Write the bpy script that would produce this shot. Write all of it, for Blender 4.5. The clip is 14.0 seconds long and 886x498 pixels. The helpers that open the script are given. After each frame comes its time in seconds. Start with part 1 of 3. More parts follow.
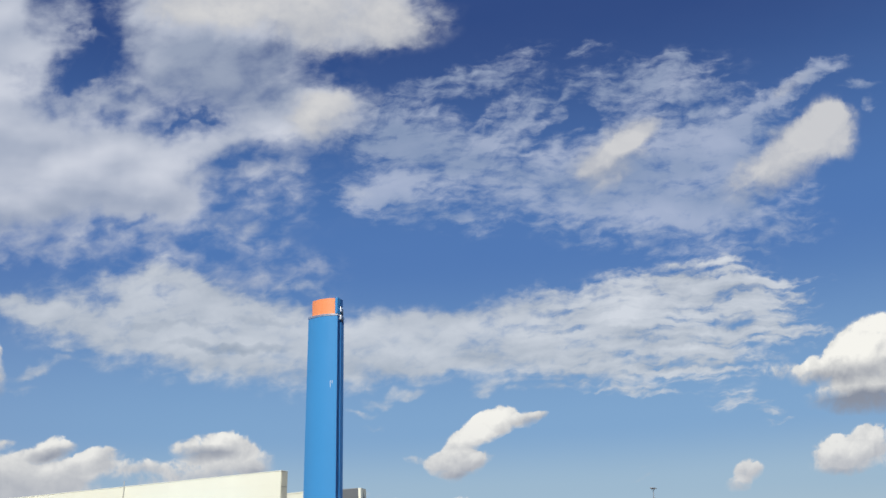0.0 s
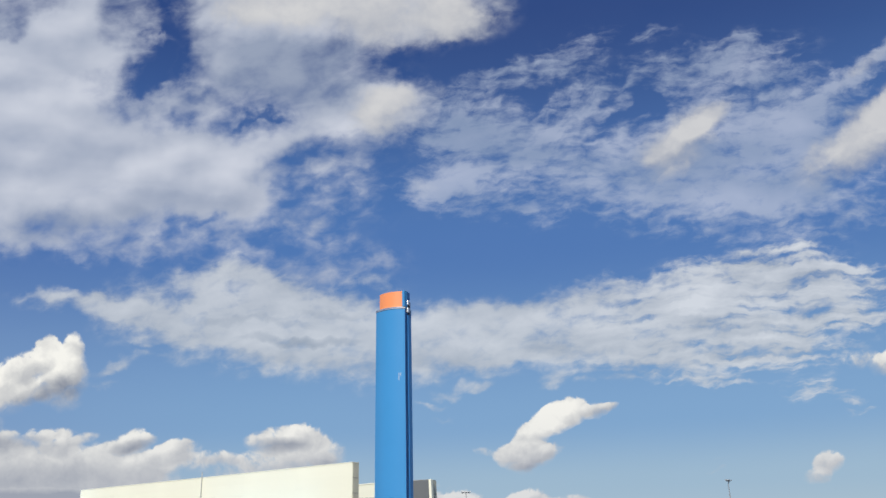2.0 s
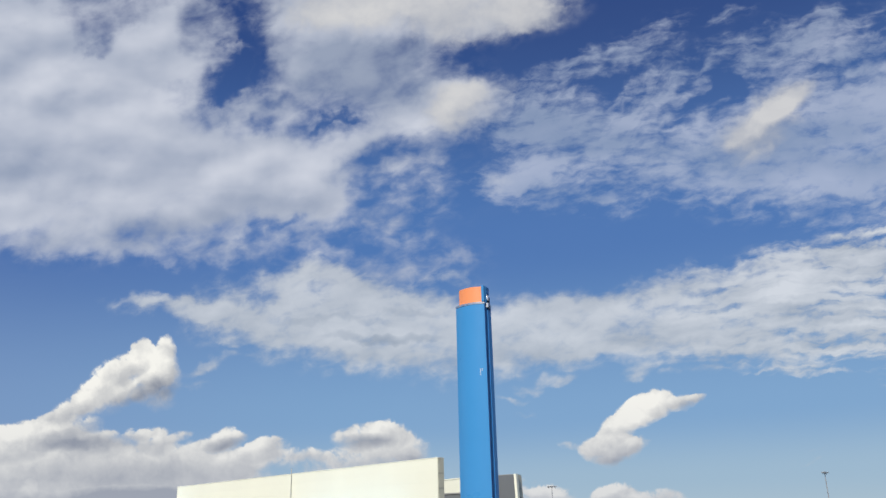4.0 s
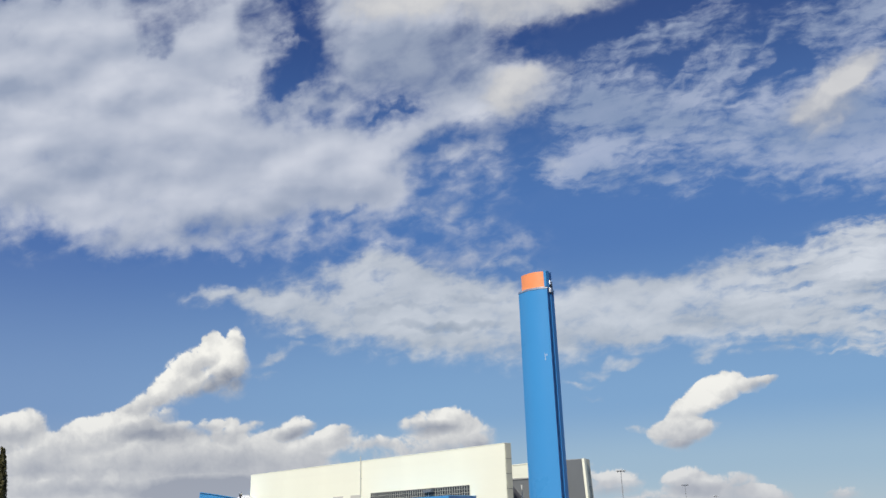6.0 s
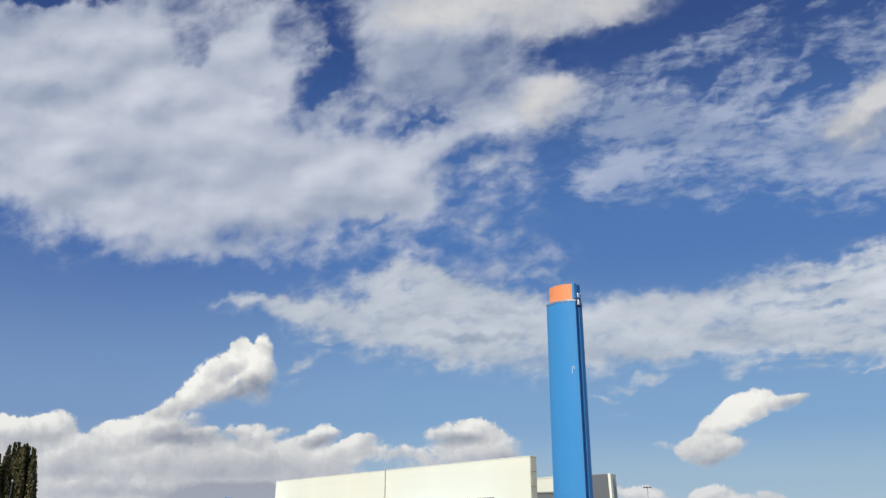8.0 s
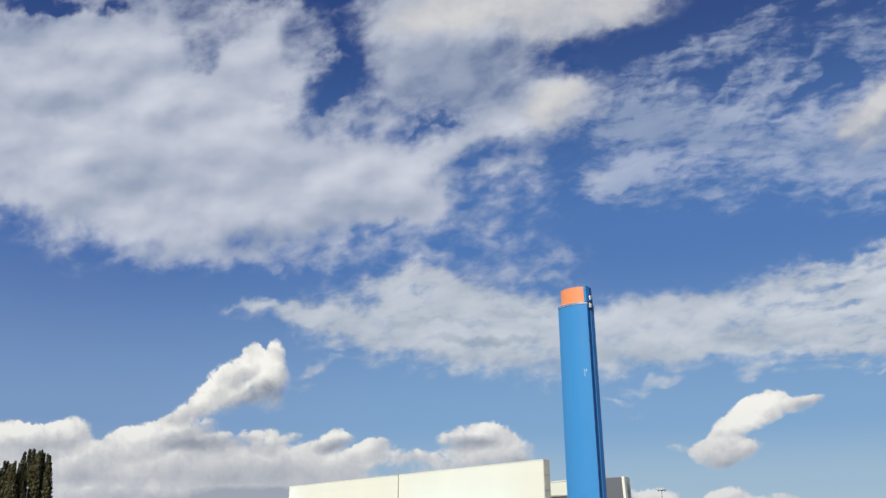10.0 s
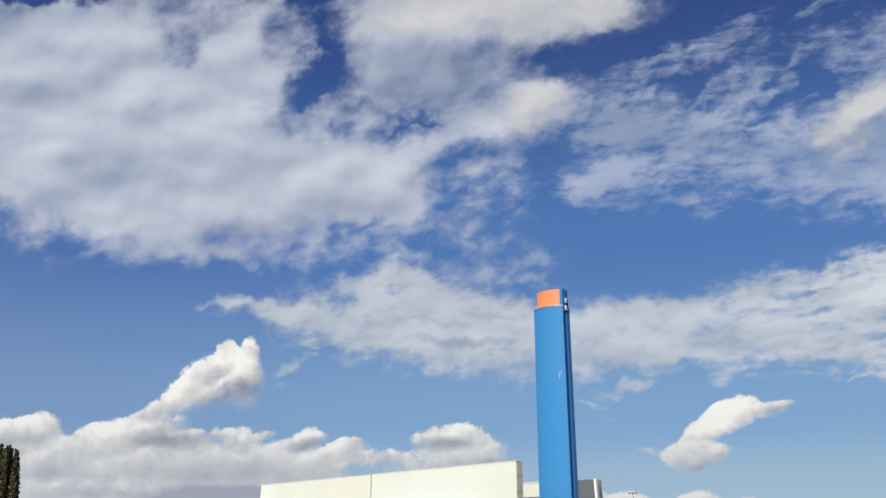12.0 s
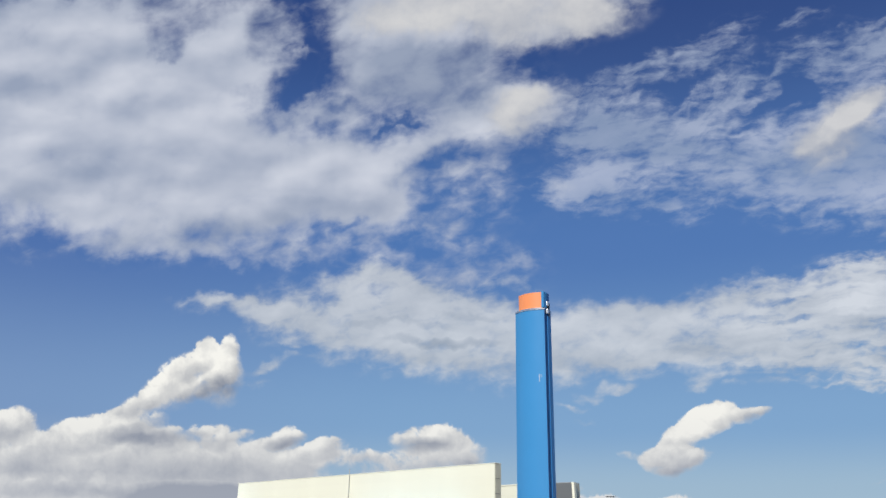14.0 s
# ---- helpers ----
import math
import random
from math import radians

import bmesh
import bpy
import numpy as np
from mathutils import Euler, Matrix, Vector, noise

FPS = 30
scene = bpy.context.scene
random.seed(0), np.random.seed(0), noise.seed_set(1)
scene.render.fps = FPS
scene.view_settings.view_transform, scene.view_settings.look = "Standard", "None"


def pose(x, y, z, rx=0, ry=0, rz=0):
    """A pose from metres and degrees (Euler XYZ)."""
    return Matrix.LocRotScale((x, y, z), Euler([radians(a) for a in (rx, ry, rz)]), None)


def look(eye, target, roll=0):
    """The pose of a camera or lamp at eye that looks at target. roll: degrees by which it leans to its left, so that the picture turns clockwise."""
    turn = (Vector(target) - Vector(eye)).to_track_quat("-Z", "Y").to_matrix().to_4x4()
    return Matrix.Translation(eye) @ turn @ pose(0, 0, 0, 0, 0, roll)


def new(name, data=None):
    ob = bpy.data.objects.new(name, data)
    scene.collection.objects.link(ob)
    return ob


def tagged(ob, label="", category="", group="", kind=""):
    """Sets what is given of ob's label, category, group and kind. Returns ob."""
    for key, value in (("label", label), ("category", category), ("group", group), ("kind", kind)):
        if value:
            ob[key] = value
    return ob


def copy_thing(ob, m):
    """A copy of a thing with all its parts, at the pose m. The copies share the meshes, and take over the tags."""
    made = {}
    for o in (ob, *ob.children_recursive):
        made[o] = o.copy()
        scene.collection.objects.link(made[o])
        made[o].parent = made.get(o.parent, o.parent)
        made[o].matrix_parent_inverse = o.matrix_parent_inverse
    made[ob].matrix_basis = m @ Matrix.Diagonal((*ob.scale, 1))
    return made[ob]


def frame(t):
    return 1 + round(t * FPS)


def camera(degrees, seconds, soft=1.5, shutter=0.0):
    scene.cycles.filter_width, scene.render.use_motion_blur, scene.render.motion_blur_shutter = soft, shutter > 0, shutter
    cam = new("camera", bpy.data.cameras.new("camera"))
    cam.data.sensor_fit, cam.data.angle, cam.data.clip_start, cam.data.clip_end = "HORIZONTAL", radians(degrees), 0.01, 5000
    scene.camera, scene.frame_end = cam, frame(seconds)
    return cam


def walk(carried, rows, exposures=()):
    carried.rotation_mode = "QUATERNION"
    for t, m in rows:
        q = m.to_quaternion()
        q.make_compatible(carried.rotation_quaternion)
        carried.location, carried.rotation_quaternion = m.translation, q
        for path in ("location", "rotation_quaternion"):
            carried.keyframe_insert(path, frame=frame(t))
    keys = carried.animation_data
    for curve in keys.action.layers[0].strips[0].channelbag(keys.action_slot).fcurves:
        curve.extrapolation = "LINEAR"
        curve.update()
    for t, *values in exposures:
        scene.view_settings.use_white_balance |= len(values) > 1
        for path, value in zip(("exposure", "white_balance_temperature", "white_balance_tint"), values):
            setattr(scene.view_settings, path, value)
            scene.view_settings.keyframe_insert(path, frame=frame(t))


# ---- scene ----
# camera: it stands still at eye height and turns
LENS = 55.56
cam = camera(LENS, 14.0, soft=1.5)
EYE = (0.0, 0.0, 1.6)
# seconds, yaw to the left, pitch up, lean to the right, in degrees
PATH = [
    (0.0, 0.2, 20.2, 1.8), (0.5, 1.57, 19.83, 1.62), (1.0, 2.6, 19.7, 1.59), (1.5, 3.77, 19.7, 1.44),
    (2.0, 4.95, 19.78, 1.31), (2.5, 6.36, 19.85, 1.43), (3.0, 7.56, 19.85, 1.39), (3.5, 9.03, 19.8, 1.27),
    (4.0, 10.57, 19.57, 1.27), (6.5, 15.64, 18.7, 1.33), (7.0, 16.18, 18.94, 0.84), (7.5, 16.58, 19.27, 0.16),
    (8.0, 17.02, 19.5, -0.09), (10.5, 17.88, 19.77, 0.2), (11.0, 17.59, 19.67, -0.16), (11.5, 16.92, 19.66, -0.3),
    (12.0, 16.17, 19.79, -0.36), (12.5, 15.49, 19.82, -0.33), (13.0, 15.0, 19.91, -0.5), (13.5, 14.96, 20.02, -0.84),
    (14.0, 14.93, 19.88, -1.05),
]


def heading(yaw, pitch, lean):
    a, b = radians(yaw), radians(pitch)
    way = Vector((-math.sin(a) * math.cos(b), math.cos(a) * math.cos(b), math.sin(b)))
    return look(EYE, Vector(EYE) + way, -lean)


walk(cam, [(t, heading(yaw, pitch, lean)) for t, yaw, pitch, lean in PATH], [(0.0, 0.0), (14.0, 0.0)])

# ---- light: sun behind the left shoulder, blue sky with clouds ----
SUN_AZ, SUN_EL = 191.0, 40.0   # compass bearing from +y, clockwise; height
sun = new("sun", bpy.data.lights.new("sun", "SUN"))
sun.data.energy, sun.data.angle, sun.data.color = 4.05, radians(0.53), (1.0, 0.965, 0.90)
sun_way = Vector((math.sin(radians(SUN_AZ)) * math.cos(radians(SUN_EL)),
                  math.cos(radians(SUN_AZ)) * math.cos(radians(SUN_EL)), math.sin(radians(SUN_EL))))
sun.matrix_world = look(sun_way * 300, (0, 0, 0))

world = bpy.data.worlds.new("sky")
scene.world = world
world.use_nodes = True
wt = world.node_tree
wt.nodes.clear()


def wire(tree, socket, value):
    if isinstance(value, bpy.types.NodeSocket):
        tree.links.new(value, socket)
    elif value is not None:
        socket.default_value = value


def math_node(tree, op, a=None, b=None, c=None, clamp=False):
    n = tree.nodes.new("ShaderNodeMath")
    n.operation, n.use_clamp = op, clamp
    for s, v in zip(n.inputs, (a, b, c)):
        wire(tree, s, v)
    return n.outputs[0]


def vec_node(tree, op, a=None, b=None, c=None, scale=None):
    n = tree.nodes.new("ShaderNodeVectorMath")
    n.operation = op
    for s, v in zip(n.inputs, (a, b, c)):
        wire(tree, s, v)
    if scale is not None:
        wire(tree, n.inputs["Scale"], scale)
    return n.outputs["Value"] if op in ("DOT_PRODUCT", "LENGTH") else n.outputs["Vector"]


def step_node(tree, value, lo, hi, to_lo=0.0, to_hi=1.0):
    n = tree.nodes.new("ShaderNodeMapRange")
    n.interpolation_type = "SMOOTHSTEP"
    for i, v in enumerate((value, lo, hi, to_lo, to_hi)):
        wire(tree, n.inputs[i], v)
    return n.outputs[0]


def noise_node(tree, vector, scale, detail=6.0, rough=0.55, twist=0.0, dims="2D", lacunarity=2.0):
    n = tree.nodes.new("ShaderNodeTexNoise")
    n.noise_dimensions = dims
    wire(tree, n.inputs["Vector"], vector)
    n.inputs["Scale"].default_value, n.inputs["Detail"].default_value = scale, detail
    n.inputs["Roughness"].default_value, n.inputs["Distortion"].default_value = rough, twist
    n.inputs["Lacunarity"].default_value = lacunarity
    return n


def mix_node(tree, fac, a, b, blend="MIX"):
    n = tree.nodes.new("ShaderNodeMix")
    n.data_type, n.blend_type, n.clamp_factor = "RGBA", blend, True
    wire(tree, n.inputs[0], fac)
    wire(tree, n.inputs[6], a)
    wire(tree, n.inputs[7], b)
    return n.outputs[2]


def map_node(tree, vector, loc, turn, size, tall=1.0):
    n = tree.nodes.new("ShaderNodeMapping")
    n.vector_type = "TEXTURE"
    wire(tree, n.inputs[0], vector)
    n.inputs[1].default_value, n.inputs[2].default_value = (*loc, 0), (0, 0, radians(turn))
    n.inputs[3].default_value = (*size, tall)
    return n.outputs[0]


way = wt.nodes.new("ShaderNodeTexCoord").outputs["Generated"]
# the sky is laid out on a plane that touches the sky's sphere in the north-north-west; units of 1/100 of its distance
AXIS_R, AXIS_U, AXIS_F = (0.9862, 0.1644, -0.0208), (0.0750, -0.3310, 0.9406), (-0.1477, 0.9292, 0.3387)
ahead = vec_node(wt, "DOT_PRODUCT", way, AXIS_F)
depth = math_node(wt, "MAXIMUM", ahead, 0.05)
across = math_node(wt, "MULTIPLY", math_node(wt, "DIVIDE", vec_node(wt, "DOT_PRODUCT", way, AXIS_R), depth), 100.0)
above = math_node(wt, "MULTIPLY", math_node(wt, "DIVIDE", vec_node(wt, "DOT_PRODUCT", way, AXIS_U), depth), 100.0)
comb = wt.nodes.new("ShaderNodeCombineXYZ")
wire(wt, comb.inputs[0], across)
wire(wt, comb.inputs[1], above)
spot = comb.outputs[0]
front = step_node(wt, ahead, 0.3, 0.55)

# eddies that fray the outlines of the clouds
eddy = noise_node(wt, spot, 0.13, 3.0, 0.5).outputs["Color"]
eddy = vec_node(wt, "SUBTRACT", eddy, (0.5, 0.5, 0.5))
tuft = noise_node(wt, spot, 0.6, 3.0, 0.5).outputs["Color"]
eddy = vec_node(wt, "MULTIPLY_ADD", vec_node(wt, "SUBTRACT", tuft, (0.5, 0.5, 0.5)), (0.35, 0.35, 0.0), eddy)


def stirred_by(amount):
    return vec_node(wt, "MULTIPLY_ADD", eddy, (amount, amount * 0.85, 0.0), spot)


# wool: the broad woolly sheet; veil: thin rippled cloud; streak: where the veil is combed into fibres; bank: the long low layer;
# soft: smooth small cloud in front of the veil; heap: cumulus; tone: light of the layers; lift: light of the cumulus
fields = {"wool": stirred_by(6.0), "veil": stirred_by(5.0), "streak": spot, "bank": stirred_by(4.5), "soft": stirred_by(2.2),
          "heap": stirred_by(2.0), "tone": stirred_by(4.0), "lift": stirred_by(1.6)}


def puff(field, x, y, wide, high, turn, amount):
    """Adds a soft oval of cloud to its field, which is the z of its vector."""
    local = map_node(wt, fields[field], (x, y), turn, (wide, high), 1e6)
    inside = math_node(wt, "SUBTRACT", 1.0, vec_node(wt, "DOT_PRODUCT", local, local), clamp=True)
    if field in ("wool", "veil", "bank", "soft"):
        inside = math_node(wt, "MULTIPLY", inside, inside)
    fields[field] = vec_node(wt, "MULTIPLY_ADD", inside, (0.0, 0.0, amount), fields[field])
    if field == "heap" and amount > 0:
        # the side towards the sun is lighter, the underside darker
        a = radians(turn)
        sunward = (-0.3 * math.cos(a) + math.sin(a), 0.3 * math.sin(a) + math.cos(a), 0.0)
        side = math_node(wt, "MULTIPLY", vec_node(wt, "DOT_PRODUCT", local, sunward), inside)
        fields["lift"] = vec_node(wt, "MULTIPLY_ADD", side, (0.0, 0.0, 0.6 * amount), fields["lift"])


puff("wool", -52.7, 19.6, 27.7, 21.8, -0, 2.6)
puff("wool", -42.6, 7.5, 36.1, 11.3, -0, 2.2)
puff("wool", -35.9, 22.2, 9.2, 13.4, -10, 1.4)
puff("wool", -24.5, 8.8, 14.7, 8.4, 10, 2)
puff("wool", -17.7, 4.4, 7.4, 4.6, 20, 1.4)
puff("wool", -10.3, 13.5, 13.4, 3.5, 27, 1.7)
puff("wool", -1.3, 16.5, 8.0, 4.9, 20, 2.4)
puff("wool", -5.6, 29.6, 23.1, 7.1, -0, 2.8)
puff("wool", -17.7, 25.6, 9.7, 9.7, -0, 1.6)
puff("wool", -9.7, 21.2, 14.3, 6.7, -0, 1.5)
puff("wool", -23.8, 16.9, 7.6, 3.8, 20, 1.2)
puff("wool", -15.0, 16.9, 12.6, 3.8, 5, 0.7)
puff("wool", -27.7, 20.2, 4.7, 7.6, -10, -0.75)
puff("wool", -28.5, 23.6, 10.9, 10.9, -0, 0.42)
puff("wool", -33.5, 26.6, 6.7, 5.9, -0, 0.5)
puff("wool", -25.5, 24.3, 3.4, 3.8, -0, -0.3)
puff("wool", -27.7, 23.2, 2.9, 1.0, -0, 0.6)
puff("wool", -23.8, 14.2, 2.2, 1.5, 25, -0.6)
puff("wool", -17.3, 14.3, 2.5, 1.0, 28, -0.7)
puff("wool", -14.0, 15.7, 4.2, 0.9, 8, -0.6)
puff("wool", -22.1, 17.3, 3.8, 1.0, 10, -0.5)
puff("wool", -44.6, 25.6, 5.0, 4.6, -0, -1)
puff("wool", -32.5, 26.3, 3.8, 4.2, -0, -0.8)
puff("wool", -34.5, 19.6, 3.4, 1.8, -0, -0.6)
puff("wool", -48.6, 0.2, 10.9, 2.1, -0, 0.6)
puff("wool", -35.2, -0.9, 13.4, 2.0, -3, 0.6)
puff("wool", -23.8, -0.4, 5.0, 2.1, -0, 0.5)
puff("wool", -25.0, 1.1, 3.9, 2.0, 20, -0.6)
puff("wool", -21.1, 2.3, 2.7, 0.9, 15, -0.7)
puff("wool", -7.0, 7.1, 12.6, 8.0, -0, 0.42)
puff("wool", -17.7, -2.0, 20.2, 4.2, -8, 0.35)
puff("wool", -5.6, -0.6, 12.6, 4.2, -15, 0.3)
puff("wool", -4.0, 11.2, 5.5, 2.4, 10, 0.8)
puff("wool", -7.7, 5.1, 4.6, 2.0, 10, 0.55)
puff("wool", -9.0, 8.5, 5.0, 1.5, -0, 0.4)
puff("wool", -9.7, 3.1, 3.8, 1.3, -0, 0.4)
puff("wool", -9.7, -2.3, 10.1, 2.5, -22, 0.5)
puff("wool", -0.6, -2.0, 2.7, 1.3, 15, 0.75)
puff("wool", -16.4, -0.3, 4.2, 1.7, -0, 0.7)
puff("wool", 3.8, 7.5, 4.2, 1.7, 20, 0.5)
puff("wool", -64.3, 18.5, 34.5, 17.3, -3, 2.2)
puff("wool", -84.4, 24.1, 31.2, 18.7, -4, 2.2)
puff("wool", -110.0, 28.0, 33.3, 21.2, -4, 1.8)
puff("wool", -64.6, 33.4, 5.9, 1.6, -4, -1.6)
puff("wool", -56.4, 32.3, 3.9, 1.6, -4, -1.3)
puff("wool", -44.5, 23.7, 3.0, 1.9, -4, -1)
puff("veil", 14.5, 21.2, 10.9, 2.4, 12, 1)
puff("veil", 22.6, 23.9, 7.6, 3.4, 25, 0.6)
puff("veil", 26.6, 19.5, 7.6, 3.2, 30, 0.65)
puff("veil", 30.7, 27.3, 5.0, 1.8, -0, 0.45)
puff("veil", 36.7, 22.6, 11.8, 4.6, 5, 0.7)
puff("veil", 42.7, 23.6, 10.1, 5.0, -0, 0.65)
puff("veil", 20.2, 15.9, 10.9, 3.8, 57, 0.9)
puff("veil", 9.1, 14.5, 11.8, 6.3, -0, 1.7)
puff("veil", 5.8, 8.1, 7.6, 3.8, 12, 1.4)
puff("veil", 11.2, 7.8, 10.1, 3.8, 10, 0.7)
puff("veil", 24.6, 11.8, 17.6, 8.0, -0, 0.75)
puff("veil", 38.0, 12.2, 21.8, 10.9, -0, 0.85)
puff("veil", 42.7, 17.5, 16.8, 5.0, 5, 0.4)
puff("veil", 49.5, 12.8, 13.4, 13.4, -0, 0.75)
puff("veil", 41.4, 6.1, 21.8, 5.0, 5, 0.5)
puff("veil", 21.2, 7.5, 13.4, 5.0, -0, 0.4)
puff("veil", 14.5, 5.1, 14.3, 2.7, -0, 0.35)
puff("veil", 48.1, 1.1, 13.4, 3.5, 8, 0.7)
puff("veil", 36.7, 9.5, 10.9, 5.0, 15, 0.5)
puff("veil", 27.0, 15.9, 4.6, 2.1, 40, -0.6)
puff("veil", 31.3, 18.2, 3.5, 2.7, -0, -0.7)
puff("veil", 28.0, 21.0, 5.0, 1.3, 40, -0.35)
puff("veil", 44.1, 20.4, 4.2, 1.2, 5, -0.5)
puff("veil", 3.1, 14.8, 3.0, 1.3, 25, -0.5)
puff("veil", -0.9, 12.2, 3.4, 1.7, -0, -0.4)
puff("veil", 40.7, 4.6, 10.1, 1.0, 4, -0.25)
puff("veil", 46.4, 6.8, 19.7, 4.4, 3, 0.55)
puff("veil", 52.8, 16.8, 16.3, 8.1, 4, 0.45)
puff("veil", 45.6, 24.6, 10.3, 4.9, 4, 0.4)
puff("veil", 58.6, 6.3, 9.7, 2.9, 3, 0.5)
puff("veil", 57.9, 23.3, 9.7, 2.4, 34, 1.1)
puff("veil", 63.3, 26.8, 5.1, 1.7, 30, 1)
puff("veil", 68.1, 25.5, 4.2, 1.3, 22, 0.6)
puff("veil", 69.4, 23.0, 1.5, 1.8, 4, 0.7)
puff("veil", 52.7, 19.3, 8.5, 2.0, 41, 0.7)
puff("veil", 60.8, 10.8, 5.9, 2.7, 12, 0.4)
puff("veil", 54.6, 20.2, 2.9, 1.3, 32, -0.6)
puff("veil", 58.7, 22.3, 5.8, 0.7, 32, -0.5)
puff("streak", 19.9, 15.9, 9.4, 4.0, 57, 1.3)
puff("streak", 9.1, 16.9, 8.7, 4.7, -0, 0.8)
puff("streak", 26.6, 20.9, 6.7, 3.4, 30, 0.5)
puff("bank", -17.7, -8.7, 20.2, 7.4, -4, 1.9)
puff("bank", -16.7, -4.0, 6.7, 4.0, -0, 1.3)
puff("bank", -7.0, -10.4, 15.1, 7.4, -12, 1.7)
puff("bank", -30.5, -7.9, 14.3, 2.4, -5, 1.1)
puff("bank", -38.2, -6.5, 7.6, 1.1, -3, 0.7)
puff("bank", 7.8, -10.0, 16.0, 5.7, -0, 1.8)
puff("bank", 19.9, -10.0, 19.3, 6.2, 5, 1.7)
puff("bank", 34.7, -8.0, 20.2, 8.2, 6, 1.5)
puff("bank", 46.8, -6.3, 18.5, 10.1, 6, 1.35)
puff("bank", 28.0, -3.8, 9.2, 2.0, 8, 0.7)
puff("bank", 40.1, -14.9, 8.0, 1.7, -0, 0.9)
puff("bank", 35.4, -14.7, 5.0, 0.5, -0, 0.5)
puff("bank", -29.2, -14.0, 5.9, 1.3, 15, 0.6)
puff("bank", -32.2, -15.1, 4.2, 0.8, 12, 0.4)
puff("bank", 5.8, -18.1, 4.0, 0.7, -3, 0.65)
puff("bank", 8.8, -19.8, 3.2, 0.5, -3, 0.5)
puff("bank", 20.6, -15.7, 2.9, 1.3, 20, 0.65)
puff("bank", 24.3, -15.7, 2.0, 0.8, 10, 0.45)
puff("bank", 9.5, -16.4, 4.4, 1.3, 5, 0.7)
puff("bank", 3.1, -14.4, 5.0, 1.7, -0, 0.7)
puff("bank", 40.1, -25.5, 2.5, 1.0, 10, 0.45)
puff("bank", -0.9, -4.4, 5.9, 1.3, -10, 0.5)
puff("bank", -33.2, -16.7, 4.2, 0.7, -0, 0.45)
puff("bank", -25.8, -12.4, 5.0, 0.7, -5, -0.4)
puff("bank", -23.8, -5.3, 3.4, 1.7, -0, -0.7)
puff("bank", 45.4, -5.7, 17.7, 8.4, 6, 0.7)
puff("bank", 54.3, -2.5, 10.5, 4.3, 2, 0.6)
puff("bank", 59.9, -7.4, 8.7, 2.3, 2, 0.8)
puff("bank", 59.7, -0.9, 6.8, 1.4, 2, 0.5)
puff("bank", 53.3, -15.8, 5.9, 2.0, 9, 0.7)
puff("bank", 58.4, -17.3, 4.2, 1.4, 6, 0.6)
puff("bank", 39.8, -15.1, 7.3, 1.2, 1, 0.7)
puff("soft", 35.5, 13.8, 8.4, 4.5, 38, 1.6)
puff("soft", 39.1, 16.9, 4.5, 1.5, 42, 0.8)
puff("soft", 33.3, 12.2, 3.4, 1.7, 20, 0.5)
puff("soft", -2.9, 29.1, 20.6, 7.1, -0, 1.5)
puff("soft", 7.1, 27.7, 6.0, 3.4, -10, 1.4)
puff("soft", -15.0, 28.3, 11.8, 4.6, -0, 0.8)
puff("soft", -0.6, 17.0, 7.1, 4.2, 20, 1.2)
puff("soft", 58.6, 14.9, 12.5, 5.3, 37, 1.6)
puff("soft", 63.2, 19.3, 6.5, 4.6, 27, 1.5)
puff("soft", 66.4, 17.7, 3.2, 2.9, -45, 0.8)
puff("soft", 57.6, 12.0, 6.8, 2.7, 22, 0.5)
puff("soft", 57.9, 23.7, 7.7, 1.3, 35, 0.35)
puff("heap", -38.8, -12.2, 1.6, 1.5, -0, 1.2)
puff("heap", -35.9, -11.9, 1.3, 1.7, -0, 1.2)
puff("heap", -37.4, -14.2, 3.1, 2.8, -0, 1.3)
puff("heap", -40.4, -14.4, 3.1, 2.0, 30, 1.2)
puff("heap", -42.6, -16.2, 3.2, 2.8, 30, 1.3)
puff("heap", -44.9, -17.9, 2.8, 2.2, 35, 1.2)
puff("heap", -47.3, -19.4, 4.0, 1.6, 30, 1.3)
puff("heap", -50.7, -20.9, 3.4, 1.1, 15, 0.9)
puff("heap", -36.5, -15.7, 2.4, 2.8, -0, 0.9)
puff("heap", -37.4, -18.2, 2.8, 1.7, -0, 0.6)
puff("heap", -39.9, -17.4, 3.4, 1.6, 20, 0.8)
puff("heap", -37.1, -13.2, 0.5, 0.8, -0, -0.6)
puff("heap", -37.2, -23.1, 2.8, 2.0, -0, 1.3)
puff("heap", -39.5, -22.4, 1.9, 1.0, -0, 1)
puff("heap", -34.7, -22.9, 2.6, 0.8, 20, 0.6)
puff("heap", -44.6, -23.5, 6.0, 1.9, -0, 0.9)
puff("heap", -47.3, -21.4, 4.4, 1.3, 10, 0.8)
puff("heap", -40.9, -17.8, 4.7, 1.5, 30, 0.4)
puff("heap", -36.5, -25.6, 20.2, 2.8, -0, 0.5)
puff("heap", -35.2, -27.1, 28.2, 3.5, -0, 0.9)
puff("heap", -28.8, -22.8, 3.1, 1.6, 20, 1.4)
puff("heap", -30.5, -23.6, 2.7, 1.1, 10, 0.8)
puff("heap", -24.6, -24.3, 3.9, 1.6, 10, 1.4)
puff("heap", -19.1, -24.9, 3.7, 0.9, -4, 0.9)
puff("heap", -22.1, -26.7, 3.2, 1.3, -0, -0.8)
puff("heap", -27.8, -26.1, 4.0, 2.0, -0, 0.7)
puff("heap", -12.4, -22.6, 3.9, 2.0, 8, 1.4)
puff("heap", -8.9, -22.5, 3.0, 2.0, -0, 1.3)
puff("heap", -6.6, -24.3, 3.0, 2.7, -30, 1)
puff("heap", -11.0, -25.3, 6.7, 2.2, -0, 1.2)
